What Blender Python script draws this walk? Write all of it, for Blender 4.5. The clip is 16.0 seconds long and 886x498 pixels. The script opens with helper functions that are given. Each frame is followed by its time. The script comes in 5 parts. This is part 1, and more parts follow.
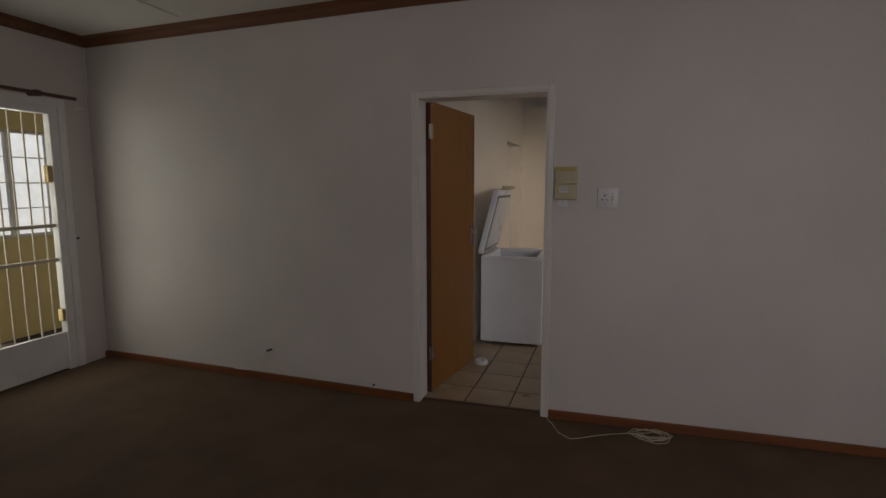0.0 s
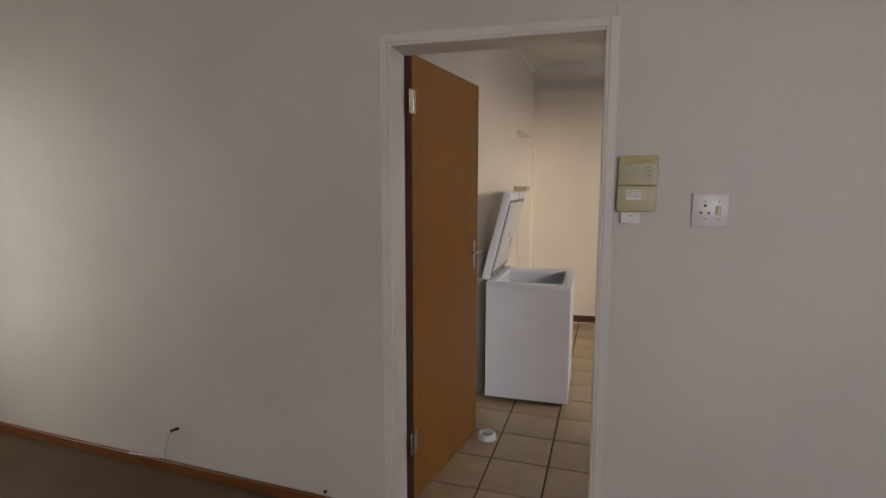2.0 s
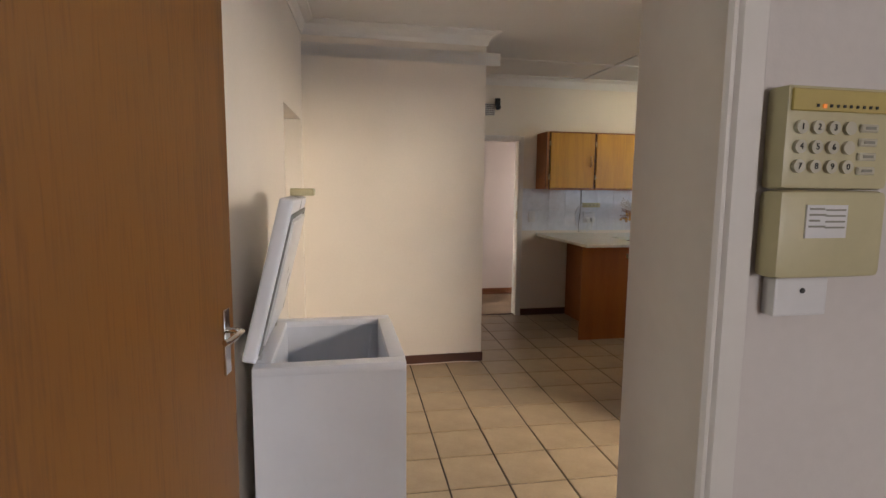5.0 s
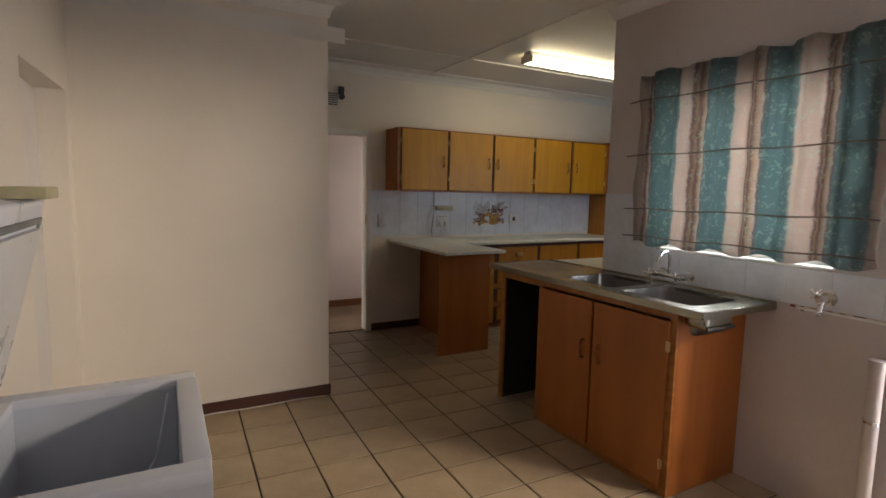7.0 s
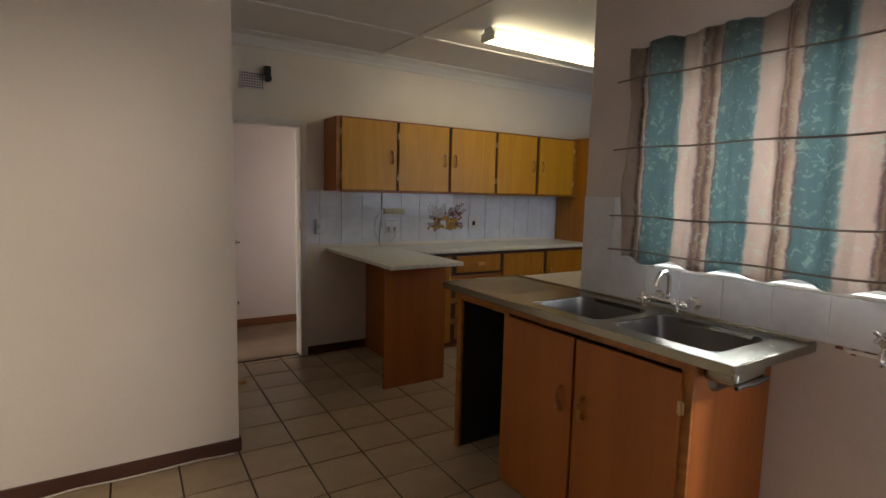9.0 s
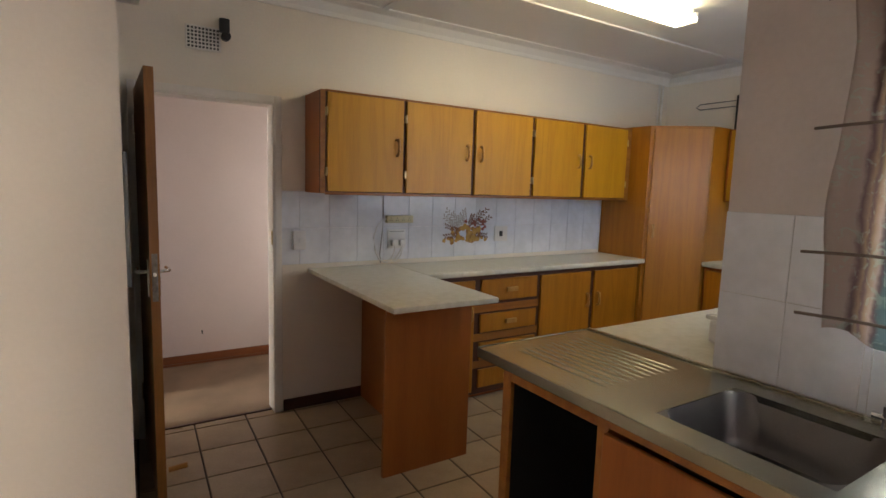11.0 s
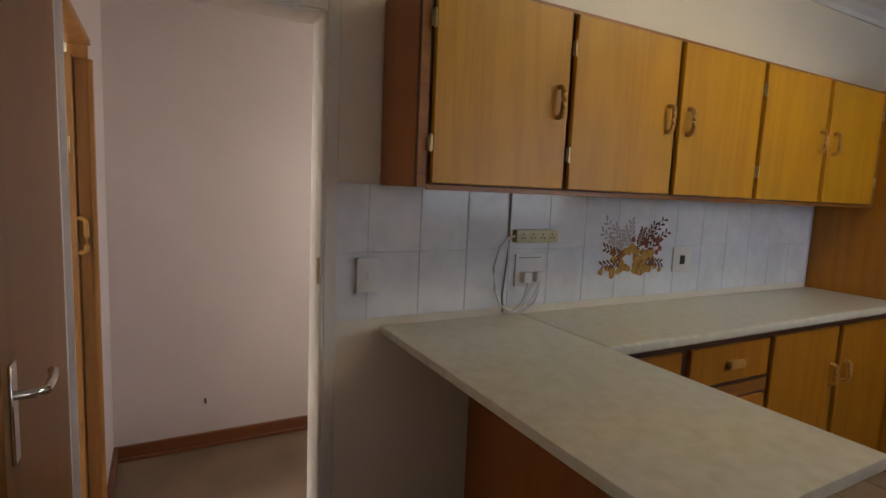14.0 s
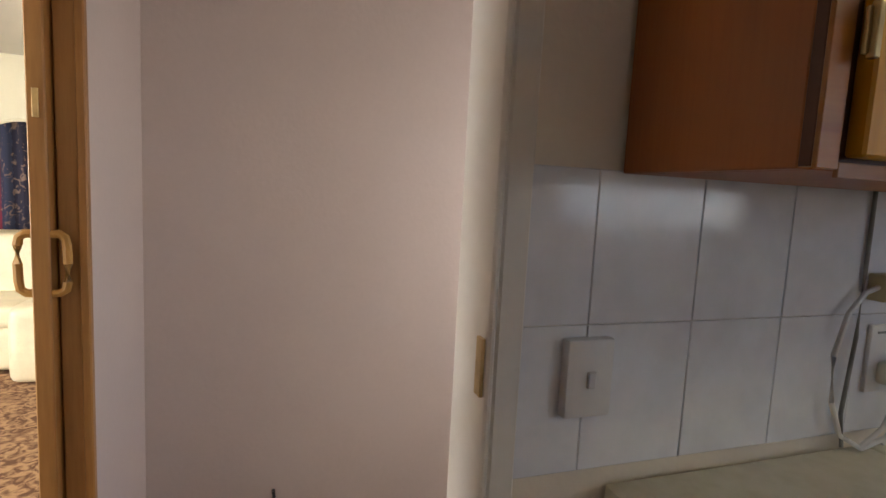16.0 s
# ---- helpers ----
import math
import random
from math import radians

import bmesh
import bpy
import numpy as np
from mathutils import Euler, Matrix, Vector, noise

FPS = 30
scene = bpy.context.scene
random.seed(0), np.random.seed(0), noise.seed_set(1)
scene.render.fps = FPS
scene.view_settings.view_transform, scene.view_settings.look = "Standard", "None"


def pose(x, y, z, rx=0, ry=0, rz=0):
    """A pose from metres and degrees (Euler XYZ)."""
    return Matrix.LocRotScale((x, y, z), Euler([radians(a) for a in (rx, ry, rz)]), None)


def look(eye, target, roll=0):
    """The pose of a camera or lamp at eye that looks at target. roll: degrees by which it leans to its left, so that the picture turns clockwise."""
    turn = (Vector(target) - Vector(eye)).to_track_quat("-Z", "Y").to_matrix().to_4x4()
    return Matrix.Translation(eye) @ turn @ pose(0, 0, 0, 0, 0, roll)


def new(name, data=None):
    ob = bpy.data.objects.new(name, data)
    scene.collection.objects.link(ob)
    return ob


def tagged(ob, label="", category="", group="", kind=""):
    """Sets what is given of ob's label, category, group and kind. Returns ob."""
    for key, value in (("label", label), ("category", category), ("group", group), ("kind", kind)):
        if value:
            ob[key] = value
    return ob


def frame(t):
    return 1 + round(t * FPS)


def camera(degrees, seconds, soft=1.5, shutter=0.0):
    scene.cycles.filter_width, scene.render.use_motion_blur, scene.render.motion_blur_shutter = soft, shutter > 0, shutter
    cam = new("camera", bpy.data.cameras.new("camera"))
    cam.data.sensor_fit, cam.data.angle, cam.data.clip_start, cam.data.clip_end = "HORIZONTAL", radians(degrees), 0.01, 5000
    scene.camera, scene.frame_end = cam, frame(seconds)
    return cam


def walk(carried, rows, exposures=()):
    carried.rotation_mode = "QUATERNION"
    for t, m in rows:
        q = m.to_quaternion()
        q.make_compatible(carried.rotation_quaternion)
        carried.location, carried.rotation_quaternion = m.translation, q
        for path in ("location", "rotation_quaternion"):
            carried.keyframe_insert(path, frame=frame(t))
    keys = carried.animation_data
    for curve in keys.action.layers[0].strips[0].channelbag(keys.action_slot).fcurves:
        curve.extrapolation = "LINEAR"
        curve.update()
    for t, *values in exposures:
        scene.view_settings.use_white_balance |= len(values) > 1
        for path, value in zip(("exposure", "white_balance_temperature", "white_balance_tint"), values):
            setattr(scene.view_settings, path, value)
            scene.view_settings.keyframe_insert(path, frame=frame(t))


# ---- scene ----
cam = camera(80.9, 16.0)
PATH = [
    (0, (-0.203, -0.36, 1.466), (-0.759, 1.546, 1.226), -0.1),
    (0.5, (-0.26, -0.031, 1.461), (-0.828, 1.872, 1.22), -0.0),
    (1, (-0.365, 0.251, 1.47), (-0.936, 2.154, 1.234), 0.1),
    (1.5, (-0.461, 0.604, 1.471), (-1.015, 2.51, 1.23), 0.2),
    (2, (-0.526, 0.881, 1.477), (-1.07, 2.79, 1.234), 0.1),
    (2.5, (-0.651, 1.202, 1.469), (-1.127, 3.129, 1.224), 0.5),
    (3, (-0.728, 1.468, 1.467), (-1.085, 3.421, 1.227), 0.7),
    (3.5, (-0.776, 1.762, 1.474), (-0.99, 3.736, 1.233), 0.8),
    (4, (-0.826, 1.973, 1.473), (-0.896, 3.958, 1.232), 0.8),
    (4.5, (-0.885, 2.184, 1.474), (-0.717, 4.163, 1.237), 0.6),
    (7, (-0.721, 3.019, 1.48), (0.23, 4.765, 1.26), 1.2),
    (7.5, (-0.645, 3.145, 1.486), (0.394, 4.839, 1.263), 1.1),
    (8, (-0.512, 3.33, 1.496), (0.552, 5.01, 1.277), 1.2),
    (8.5, (-0.393, 3.452, 1.49), (0.684, 5.124, 1.274), 1.4),
    (11, (0.291, 4.686, 1.536), (1.349, 6.367, 1.302), 1.8),
    (11.5, (0.411, 4.961, 1.509), (1.457, 6.649, 1.273), 2.0),
    (12, (0.561, 5.25, 1.526), (1.593, 6.946, 1.289), 2.1),
    (12.5, (0.601, 5.539, 1.503), (1.614, 7.246, 1.264), 2.2),
    (13, (0.6, 5.795, 1.494), (1.596, 7.513, 1.262), 2.3),
    (13.5, (0.629, 6.08, 1.476), (1.605, 7.81, 1.245), 2.4),
    (14, (0.665, 6.358, 1.476), (1.617, 8.102, 1.247), 2.5),
    (14.5, (0.705, 6.652, 1.459), (1.612, 8.42, 1.233), 2.6),
    (15, (0.735, 6.915, 1.451), (1.59, 8.709, 1.229), 2.8),
    (15.5, (0.805, 7.2, 1.454), (1.525, 9.053, 1.234), 2.8),
    (16, (0.83, 7.409, 1.437), (1.468, 9.292, 1.221), 2.9),
]
walk(cam, [(t, look(eye, target, roll)) for t, eye, target, roll in PATH],
     exposures=[(0, -0.4), (0.5, -0.15), (1.0, 0.2), (1.5, 0.5), (2.5, 0.8), (3.5, 0.95), (4.7, 1.13), (7.0, 0.52), (8.5, 0.5), (11, 1.28), (13, 1.08), (14.5, 0.95), (16, 1.0)])
# ---------- world and large lights ----------
world = bpy.data.worlds.new("sky")
scene.world = world
world.use_nodes = True
wn = world.node_tree
sky = wn.nodes.new("ShaderNodeTexSky")
sky.sky_type, sky.sun_disc = "NISHITA", False
sky.sun_elevation, sky.sun_rotation = radians(39), radians(35)
wn.nodes["Background"].inputs[1].default_value = 0.2
wn.links.new(sky.outputs[0], wn.nodes["Background"].inputs[0])


def lamp(name, kind, m, energy, color, size=1.0, size_y=None):
    d = bpy.data.lights.new(name, kind)
    d.energy, d.color = energy, color
    if kind == "AREA":
        d.shape, d.size, d.size_y = "RECTANGLE", size, size_y or size
    ob = new(name, d)
    ob.matrix_world = m
    return ob


sun = lamp("sun", "SUN", look((11, 16, 16), (0, 0, 0)), 4.0, (1.0, 0.95, 0.86))
sun.data.angle = radians(0.5)
# daylight in the openings, and added fill lamps
lamp("window_light_sink", "AREA", look((2.3, 4.70, 1.7), (0.6, 4.75, 1.3)), 50, (0.92, 0.96, 1.0), 1.2, 1.0)
lamp("window_light_return", "AREA", look((3.6, 5.52, 1.7), (3.6, 8.0, 1.0)), 4.2, (0.48, 0.68, 1.0), 1.7, 0.9)
# Small warm lamp added out in the yard, aimed at the end wall.
lamp("doorway_light_kitchen", "AREA", look((2.95, 2.66, 2.12), (0.0, 5.4, 1.4)), 92, (1.0, 0.85, 0.69), 0.5, 0.22)
lamp("doorway_skylight_kitchen", "AREA", look((2.06, 3.50, 1.15), (-1.0, 3.7, 1.0)), 8.5, (0.72, 0.80, 1.0), 0.74, 1.7)
# Fill lamp at an unseen opening, added to brighten the passage wall.
lamp("window_light_hall", "AREA", look((2.46, 8.62, 1.5), (0.9, 9.4, 1.1)), 2.4, (1.0, 0.91, 0.93), 0.8, 1.1)
# Fill lamp added at an unseen window in the south wall.
lamp("window_light_living", "AREA", look((1.2, -2.45, 1.5), (1.4, 3.0, 1.0)), 38, (1.0, 0.94, 0.96), 1.8, 1.2)
lamp("doorway_light_living", "AREA", look((-4.45, 2.2, 1.2), (0.0, 2.2, 1.0)), 10, (0.97, 0.97, 0.86), 0.8, 1.7)
# Fill lamp added at an unseen lounge window, turned towards the sofa.
lamp("window_light_lounge", "AREA", look((-3.9, 8.5, 1.5), (-0.8, 12.2, 1.0)), 130, (1.0, 0.96, 0.9), 2.2, 1.5)

# ---------- materials ----------


def nodes_of(name):
    m = bpy.data.materials.new(name)
    m.use_nodes = True
    nt = m.node_tree
    return m, nt, nt.nodes["Principled BSDF"]


def paint(name, col, rough=0.6, var=0.06, scale=2.0, bump=0.04, fine=90.0, metal=0.0, stain=None, coat=0.0, rv=0.09):
    """A surface with broad and fine variation and a little relief."""
    m, nt, p = nodes_of(name)
    tc = nt.nodes.new("ShaderNodeTexCoord")
    n1, n2 = nt.nodes.new("ShaderNodeTexNoise"), nt.nodes.new("ShaderNodeTexNoise")
    n1.inputs["Scale"].default_value, n1.inputs["Detail"].default_value = scale, 5
    n2.inputs["Scale"].default_value, n2.inputs["Detail"].default_value = fine, 3
    for n in (n1, n2):
        nt.links.new(tc.outputs["Object"], n.inputs["Vector"])
    ramp = nt.nodes.new("ShaderNodeValToRGB")
    lo = stain or tuple(c * (1 - 2.2 * var) for c in col)
    hi = tuple(min(1, c * (1 + var)) for c in col)
    ramp.color_ramp.elements[0].position, ramp.color_ramp.elements[0].color = 0.3, (*lo, 1)
    ramp.color_ramp.elements[1].position, ramp.color_ramp.elements[1].color = 0.65, (*hi, 1)
    mix = nt.nodes.new("ShaderNodeMath")
    mix.operation = "MULTIPLY_ADD"
    mix.inputs[1].default_value, mix.inputs[2].default_value = 0.25, -0.12
    nt.links.new(n2.outputs[0], mix.inputs[0])
    add = nt.nodes.new("ShaderNodeMath")
    nt.links.new(n1.outputs[0], add.inputs[0])
    nt.links.new(mix.outputs[0], add.inputs[1])
    nt.links.new(add.outputs[0], ramp.inputs[0])
    nt.links.new(ramp.outputs[0], p.inputs["Base Color"])
    b = nt.nodes.new("ShaderNodeBump")
    b.inputs["Strength"].default_value, b.inputs["Distance"].default_value = min(1, bump * 6), 0.004
    nt.links.new(n2.outputs[0], b.inputs["Height"])
    nt.links.new(b.outputs[0], p.inputs["Normal"])
    r = nt.nodes.new("ShaderNodeMapRange")
    r.inputs[3].default_value, r.inputs[4].default_value = max(0.03, rough - rv), min(1, rough + rv)
    nt.links.new(n1.outputs[0], r.inputs[0])
    nt.links.new(r.outputs[0], p.inputs["Roughness"])
    p.inputs["Metallic"].default_value = metal
    p.inputs["Coat Weight"].default_value = coat
    return m


def wood(name, light, dark, axis="Z", rough=0.4, rings=26.0, coat=0.15, cathedral=0.0):
    """Timber or veneer with its grain along one axis."""
    m, nt, p = nodes_of(name)
    tc, mp = nt.nodes.new("ShaderNodeTexCoord"), nt.nodes.new("ShaderNodeMapping")
    info = nt.nodes.new("ShaderNodeObjectInfo")
    sc = {"X": (0.07, 1, 1), "Y": (1, 0.07, 1), "Z": (1, 1, 0.07)}[axis]
    mp.inputs["Scale"].default_value = sc
    off = nt.nodes.new("ShaderNodeVectorMath")
    off.operation = "MULTIPLY_ADD"
    nt.links.new(info.outputs["Random"], off.inputs[0])
    off.inputs[1].default_value = (7.3, 3.1, 5.7)
    nt.links.new(tc.outputs["Object"], off.inputs[2])
    nt.links.new(off.outputs[0], mp.inputs["Vector"])
    big = nt.nodes.new("ShaderNodeTexNoise")
    big.inputs["Scale"].default_value, big.inputs["Detail"].default_value = 5.0, 2
    big.inputs["Distortion"].default_value = cathedral
    fine = nt.nodes.new("ShaderNodeTexNoise")
    fine.inputs["Scale"].default_value, fine.inputs["Detail"].default_value = 130, 4
    nt.links.new(mp.outputs[0], big.inputs["Vector"])
    nt.links.new(mp.outputs[0], fine.inputs["Vector"])
    mul = nt.nodes.new("ShaderNodeMath")
    mul.operation = "MULTIPLY"
    mul.inputs[1].default_value = rings
    nt.links.new(big.outputs[0], mul.inputs[0])
    fr = nt.nodes.new("ShaderNodeMath")
    fr.operation = "PINGPONG"
    fr.inputs[1].default_value = 1.0
    nt.links.new(mul.outputs[0], fr.inputs[0])
    s = nt.nodes.new("ShaderNodeMath")
    s.operation = "MULTIPLY_ADD"
    s.inputs[1].default_value = 0.42
    nt.links.new(fr.outputs[0], s.inputs[0])
    s2 = nt.nodes.new("ShaderNodeMath")
    s2.operation = "MULTIPLY"
    s2.inputs[1].default_value = 0.75
    nt.links.new(fine.outputs[0], s2.inputs[0])
    nt.links.new(s2.outputs[0], s.inputs[2])
    ramp = nt.nodes.new("ShaderNodeValToRGB")
    ramp.color_ramp.elements[0].position, ramp.color_ramp.elements[0].color = 0.2, (*dark, 1)
    ramp.color_ramp.elements[1].position, ramp.color_ramp.elements[1].color = 0.75, (*light, 1)
    nt.links.new(s.outputs[0], ramp.inputs[0])
    nt.links.new(ramp.outputs[0], p.inputs["Base Color"])
    b = nt.nodes.new("ShaderNodeBump")
    b.inputs["Strength"].default_value, b.inputs["Distance"].default_value = 0.25, 0.002
    nt.links.new(s.outputs[0], b.inputs["Height"])
    nt.links.new(b.outputs[0], p.inputs["Normal"])
    p.inputs["Roughness"].default_value = rough
    p.inputs["Coat Weight"].default_value = coat
    p.inputs["Coat Roughness"].default_value = 0.25
    return m


def glow(name, col, strength):
    m, nt, p = nodes_of(name)
    p.inputs["Base Color"].default_value = (*col, 1)
    p.inputs["Emission Color"].default_value = (*col, 1)
    p.inputs["Emission Strength"].default_value = strength
    return m


def glass_mat():
    m, nt, p = nodes_of("window_glass")
    p.inputs["Base Color"].default_value = (0.95, 0.98, 0.97, 1)
    p.inputs["Roughness"].default_value = 0.02
    p.inputs["Transmission Weight"].default_value = 1.0
    p.inputs["IOR"].default_value = 1.45
    return m


def carpet(name, a, b, scale=60, c=None):
    m = paint(name, a, 0.95, 0.2, 3.0, 0.16, scale * 4, stain=b)
    return m


WALL = paint("wall_plaster", (0.63, 0.585, 0.555), 0.5, 0.035, 1.3, 0.03, 60)
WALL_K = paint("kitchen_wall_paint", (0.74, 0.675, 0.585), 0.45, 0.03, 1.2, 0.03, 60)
# Pinkish paint, darkened in colour for the weak bounce light on this wall.
WALL_S = paint("dim_sink_wall_paint", (0.58, 0.515, 0.49), 0.5, 0.05, 1.6, 0.05, 50)
WALL_H = paint("hall_wall_paint", (0.66, 0.58, 0.555), 0.5, 0.03, 1.2, 0.03, 60)
CREAM = paint("lounge_wall_paint", (0.72, 0.68, 0.52), 0.6, 0.03, 1.2, 0.03, 60)
CEIL = paint("ceiling_board", (0.72, 0.70, 0.66), 0.6, 0.03, 1.0, 0.02, 50)
WHITE = paint("white_enamel", (0.78, 0.77, 0.75), 0.35, 0.04, 4, 0.02, 60)
FRAME = paint("frame_paint", (0.70, 0.67, 0.63), 0.4, 0.03, 3, 0.02, 40, stain=(0.645, 0.61, 0.57))
CARPET = carpet("brown_carpet", (0.125, 0.080, 0.047), (0.105, 0.066, 0.038))
CARPET_H = carpet("hall_carpet", (0.21, 0.14, 0.085), (0.18, 0.118, 0.07))
TILE = paint("floor_tile_glaze", (0.40, 0.305, 0.195), 0.30, 0.09, 4.0, 0.03, 70, stain=(0.315, 0.235, 0.145))
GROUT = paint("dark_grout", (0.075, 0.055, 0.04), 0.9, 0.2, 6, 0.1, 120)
WTILE = paint("wall_tile_glaze", (0.70, 0.715, 0.765), 0.10, 0.05, 5.0, 0.004, 20, stain=(0.62, 0.635, 0.68))
WGROUT = paint("tile_grout", (0.64, 0.62, 0.60), 0.9, 0.1, 6, 0.1, 120)
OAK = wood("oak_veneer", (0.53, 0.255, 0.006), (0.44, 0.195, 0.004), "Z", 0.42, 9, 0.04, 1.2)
# Redder, darker copy of OAK; dimmer light on lower fronts is in its colour.
OAK_DIM = wood("oak_veneer_dim", (0.40, 0.155, 0.007), (0.31, 0.112, 0.004), "Z", 0.42, 9, 0.04, 1.2)
OAK_R = wood("red_oak_panel", (0.34, 0.105, 0.016), (0.275, 0.078, 0.011), "Z", 0.42, 7, 0.05)
OAK_X = wood("oak_rail", (0.33, 0.125, 0.02), (0.23, 0.075, 0.013), "X", 0.4, 14, 0.15)
# Shade in the gaps between cabinet fronts, put into a dark colour.
GAP_SHADE = paint("door_gap_shade", (0.085, 0.025, 0.010), 0.5, 0.1, 8, 0.03, 60)
PINE = wood("folding_door_veneer", (0.42, 0.21, 0.06), (0.30, 0.135, 0.035), "Z", 0.45, 16, 0.05)
HANDLE = wood("handle_oak", (0.50, 0.27, 0.07), (0.40, 0.19, 0.04), "Z", 0.5, 10, 0.0)
MERANTI = wood("meranti_door_veneer", (0.245, 0.095, 0.012), (0.095, 0.030, 0.006), "Z", 0.46, 2.2, 0.04, 1.2)
MERANTI_E = wood("door_edge", (0.065, 0.02, 0.008), (0.04, 0.013, 0.006), "Z", 0.5, 9, 0.0)
SKIRT = wood("skirting_timber", (0.20, 0.065, 0.02), (0.13, 0.04, 0.012), "X", 0.45, 12, 0.1)
SKIRT_D = paint("dark_skirting", (0.085, 0.035, 0.024), 0.4, 0.1, 5, 0.04, 60)
CORNICE_W = wood("cornice_timber", (0.17, 0.068, 0.025), (0.11, 0.04, 0.014), "X", 0.5, 12, 0.05)
STONE = paint("marbled_laminate", (0.62, 0.60, 0.52), 0.28, 0.03, 24.0, 0.004, 60, stain=(0.555, 0.53, 0.435), rv=0.005)
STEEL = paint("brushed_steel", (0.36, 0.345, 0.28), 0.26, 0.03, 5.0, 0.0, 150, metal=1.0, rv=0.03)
# Darker copy of STEEL; the shade down in the bowls is in its colour.
STEEL_SHADE = paint("shaded_bowl_steel", (0.13, 0.125, 0.125), 0.32, 0.06, 6.0, 0.0, 150, metal=1.0, rv=0.03)
CHROME = paint("chrome", (0.75, 0.74, 0.72), 0.12, 0.04, 8, 0.0, 60, metal=1.0)
BRASS = paint("old_brass", (0.55, 0.42, 0.22), 0.35, 0.15, 20, 0.02, 100, metal=1.0)
DULL = paint("dull_steel", (0.22, 0.19, 0.16), 0.4, 0.2, 25, 0.03, 100, metal=0.8)
INK_KEY = paint("beige_key", (0.50, 0.47, 0.37), 0.4, 0.05, 9, 0.02, 60)
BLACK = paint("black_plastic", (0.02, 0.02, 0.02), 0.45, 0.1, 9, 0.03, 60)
PLASTIC = paint("white_plastic", (0.68, 0.67, 0.67), 0.3, 0.03, 9, 0.01, 60)
YELLOWED = paint("yellowed_plastic", (0.50, 0.45, 0.27), 0.4, 0.05, 9, 0.02, 60)
YELLOWED2 = paint("yellowed_plastic_band", (0.46, 0.36, 0.11), 0.4, 0.05, 9, 0.02, 60)
GREYPRINT = paint("grey_print", (0.25, 0.24, 0.2), 0.6, 0.05)
APPLIANCE = paint("appliance_enamel", (0.74, 0.75, 0.80), 0.3, 0.02, 3, 0.004, 30)
LINER = paint("freezer_liner", (0.62, 0.65, 0.72), 0.35, 0.03, 3, 0.004, 30)
GASKET = paint("grey_gasket", (0.22, 0.22, 0.21), 0.6, 0.1, 20, 0.03, 60)
TUBE = glow("fluorescent_tube", (1.0, 0.87, 0.56), 8.4)
GLASS = glass_mat()
PORCH = paint("yellow_porch_wall", (0.62, 0.46, 0.17), 0.7, 0.05, 2, 0.05, 60)
LEATHER = paint("cream_leather", (0.74, 0.66, 0.48), 0.4, 0.06, 6, 0.06, 60)
GARDEN = paint("dry_ground", (0.28, 0.24, 0.16), 0.9, 0.15, 1.5, 0.1, 20)
BARS = paint("cream_bars", (0.62, 0.55, 0.42), 0.45, 0.08, 9, 0.03, 60)

BARS_D = paint("dull_rod", (0.16, 0.12, 0.10), 0.5, 0.1, 9, 0.03, 60)
# patterned lounge carpet
LCARPET, nt, p = nodes_of("patterned_carpet")
tc, vo = nt.nodes.new("ShaderNodeTexCoord"), nt.nodes.new("ShaderNodeTexNoise")
vo.inputs["Scale"].default_value, vo.inputs["Detail"].default_value, vo.inputs["Distortion"].default_value = 16, 3, 1.5
nt.links.new(tc.outputs["Object"], vo.inputs["Vector"])
rp = nt.nodes.new("ShaderNodeValToRGB")
rp.color_ramp.elements[0].position, rp.color_ramp.elements[0].color = 0.40, (0.12, 0.05, 0.025, 1)
rp.color_ramp.elements[1].position, rp.color_ramp.elements[1].color = 0.60, (0.40, 0.24, 0.13, 1)
nt.links.new(vo.outputs[0], rp.inputs[0])
nt.links.new(rp.outputs[0], p.inputs["Base Color"])
p.inputs["Roughness"].default_value = 0.95


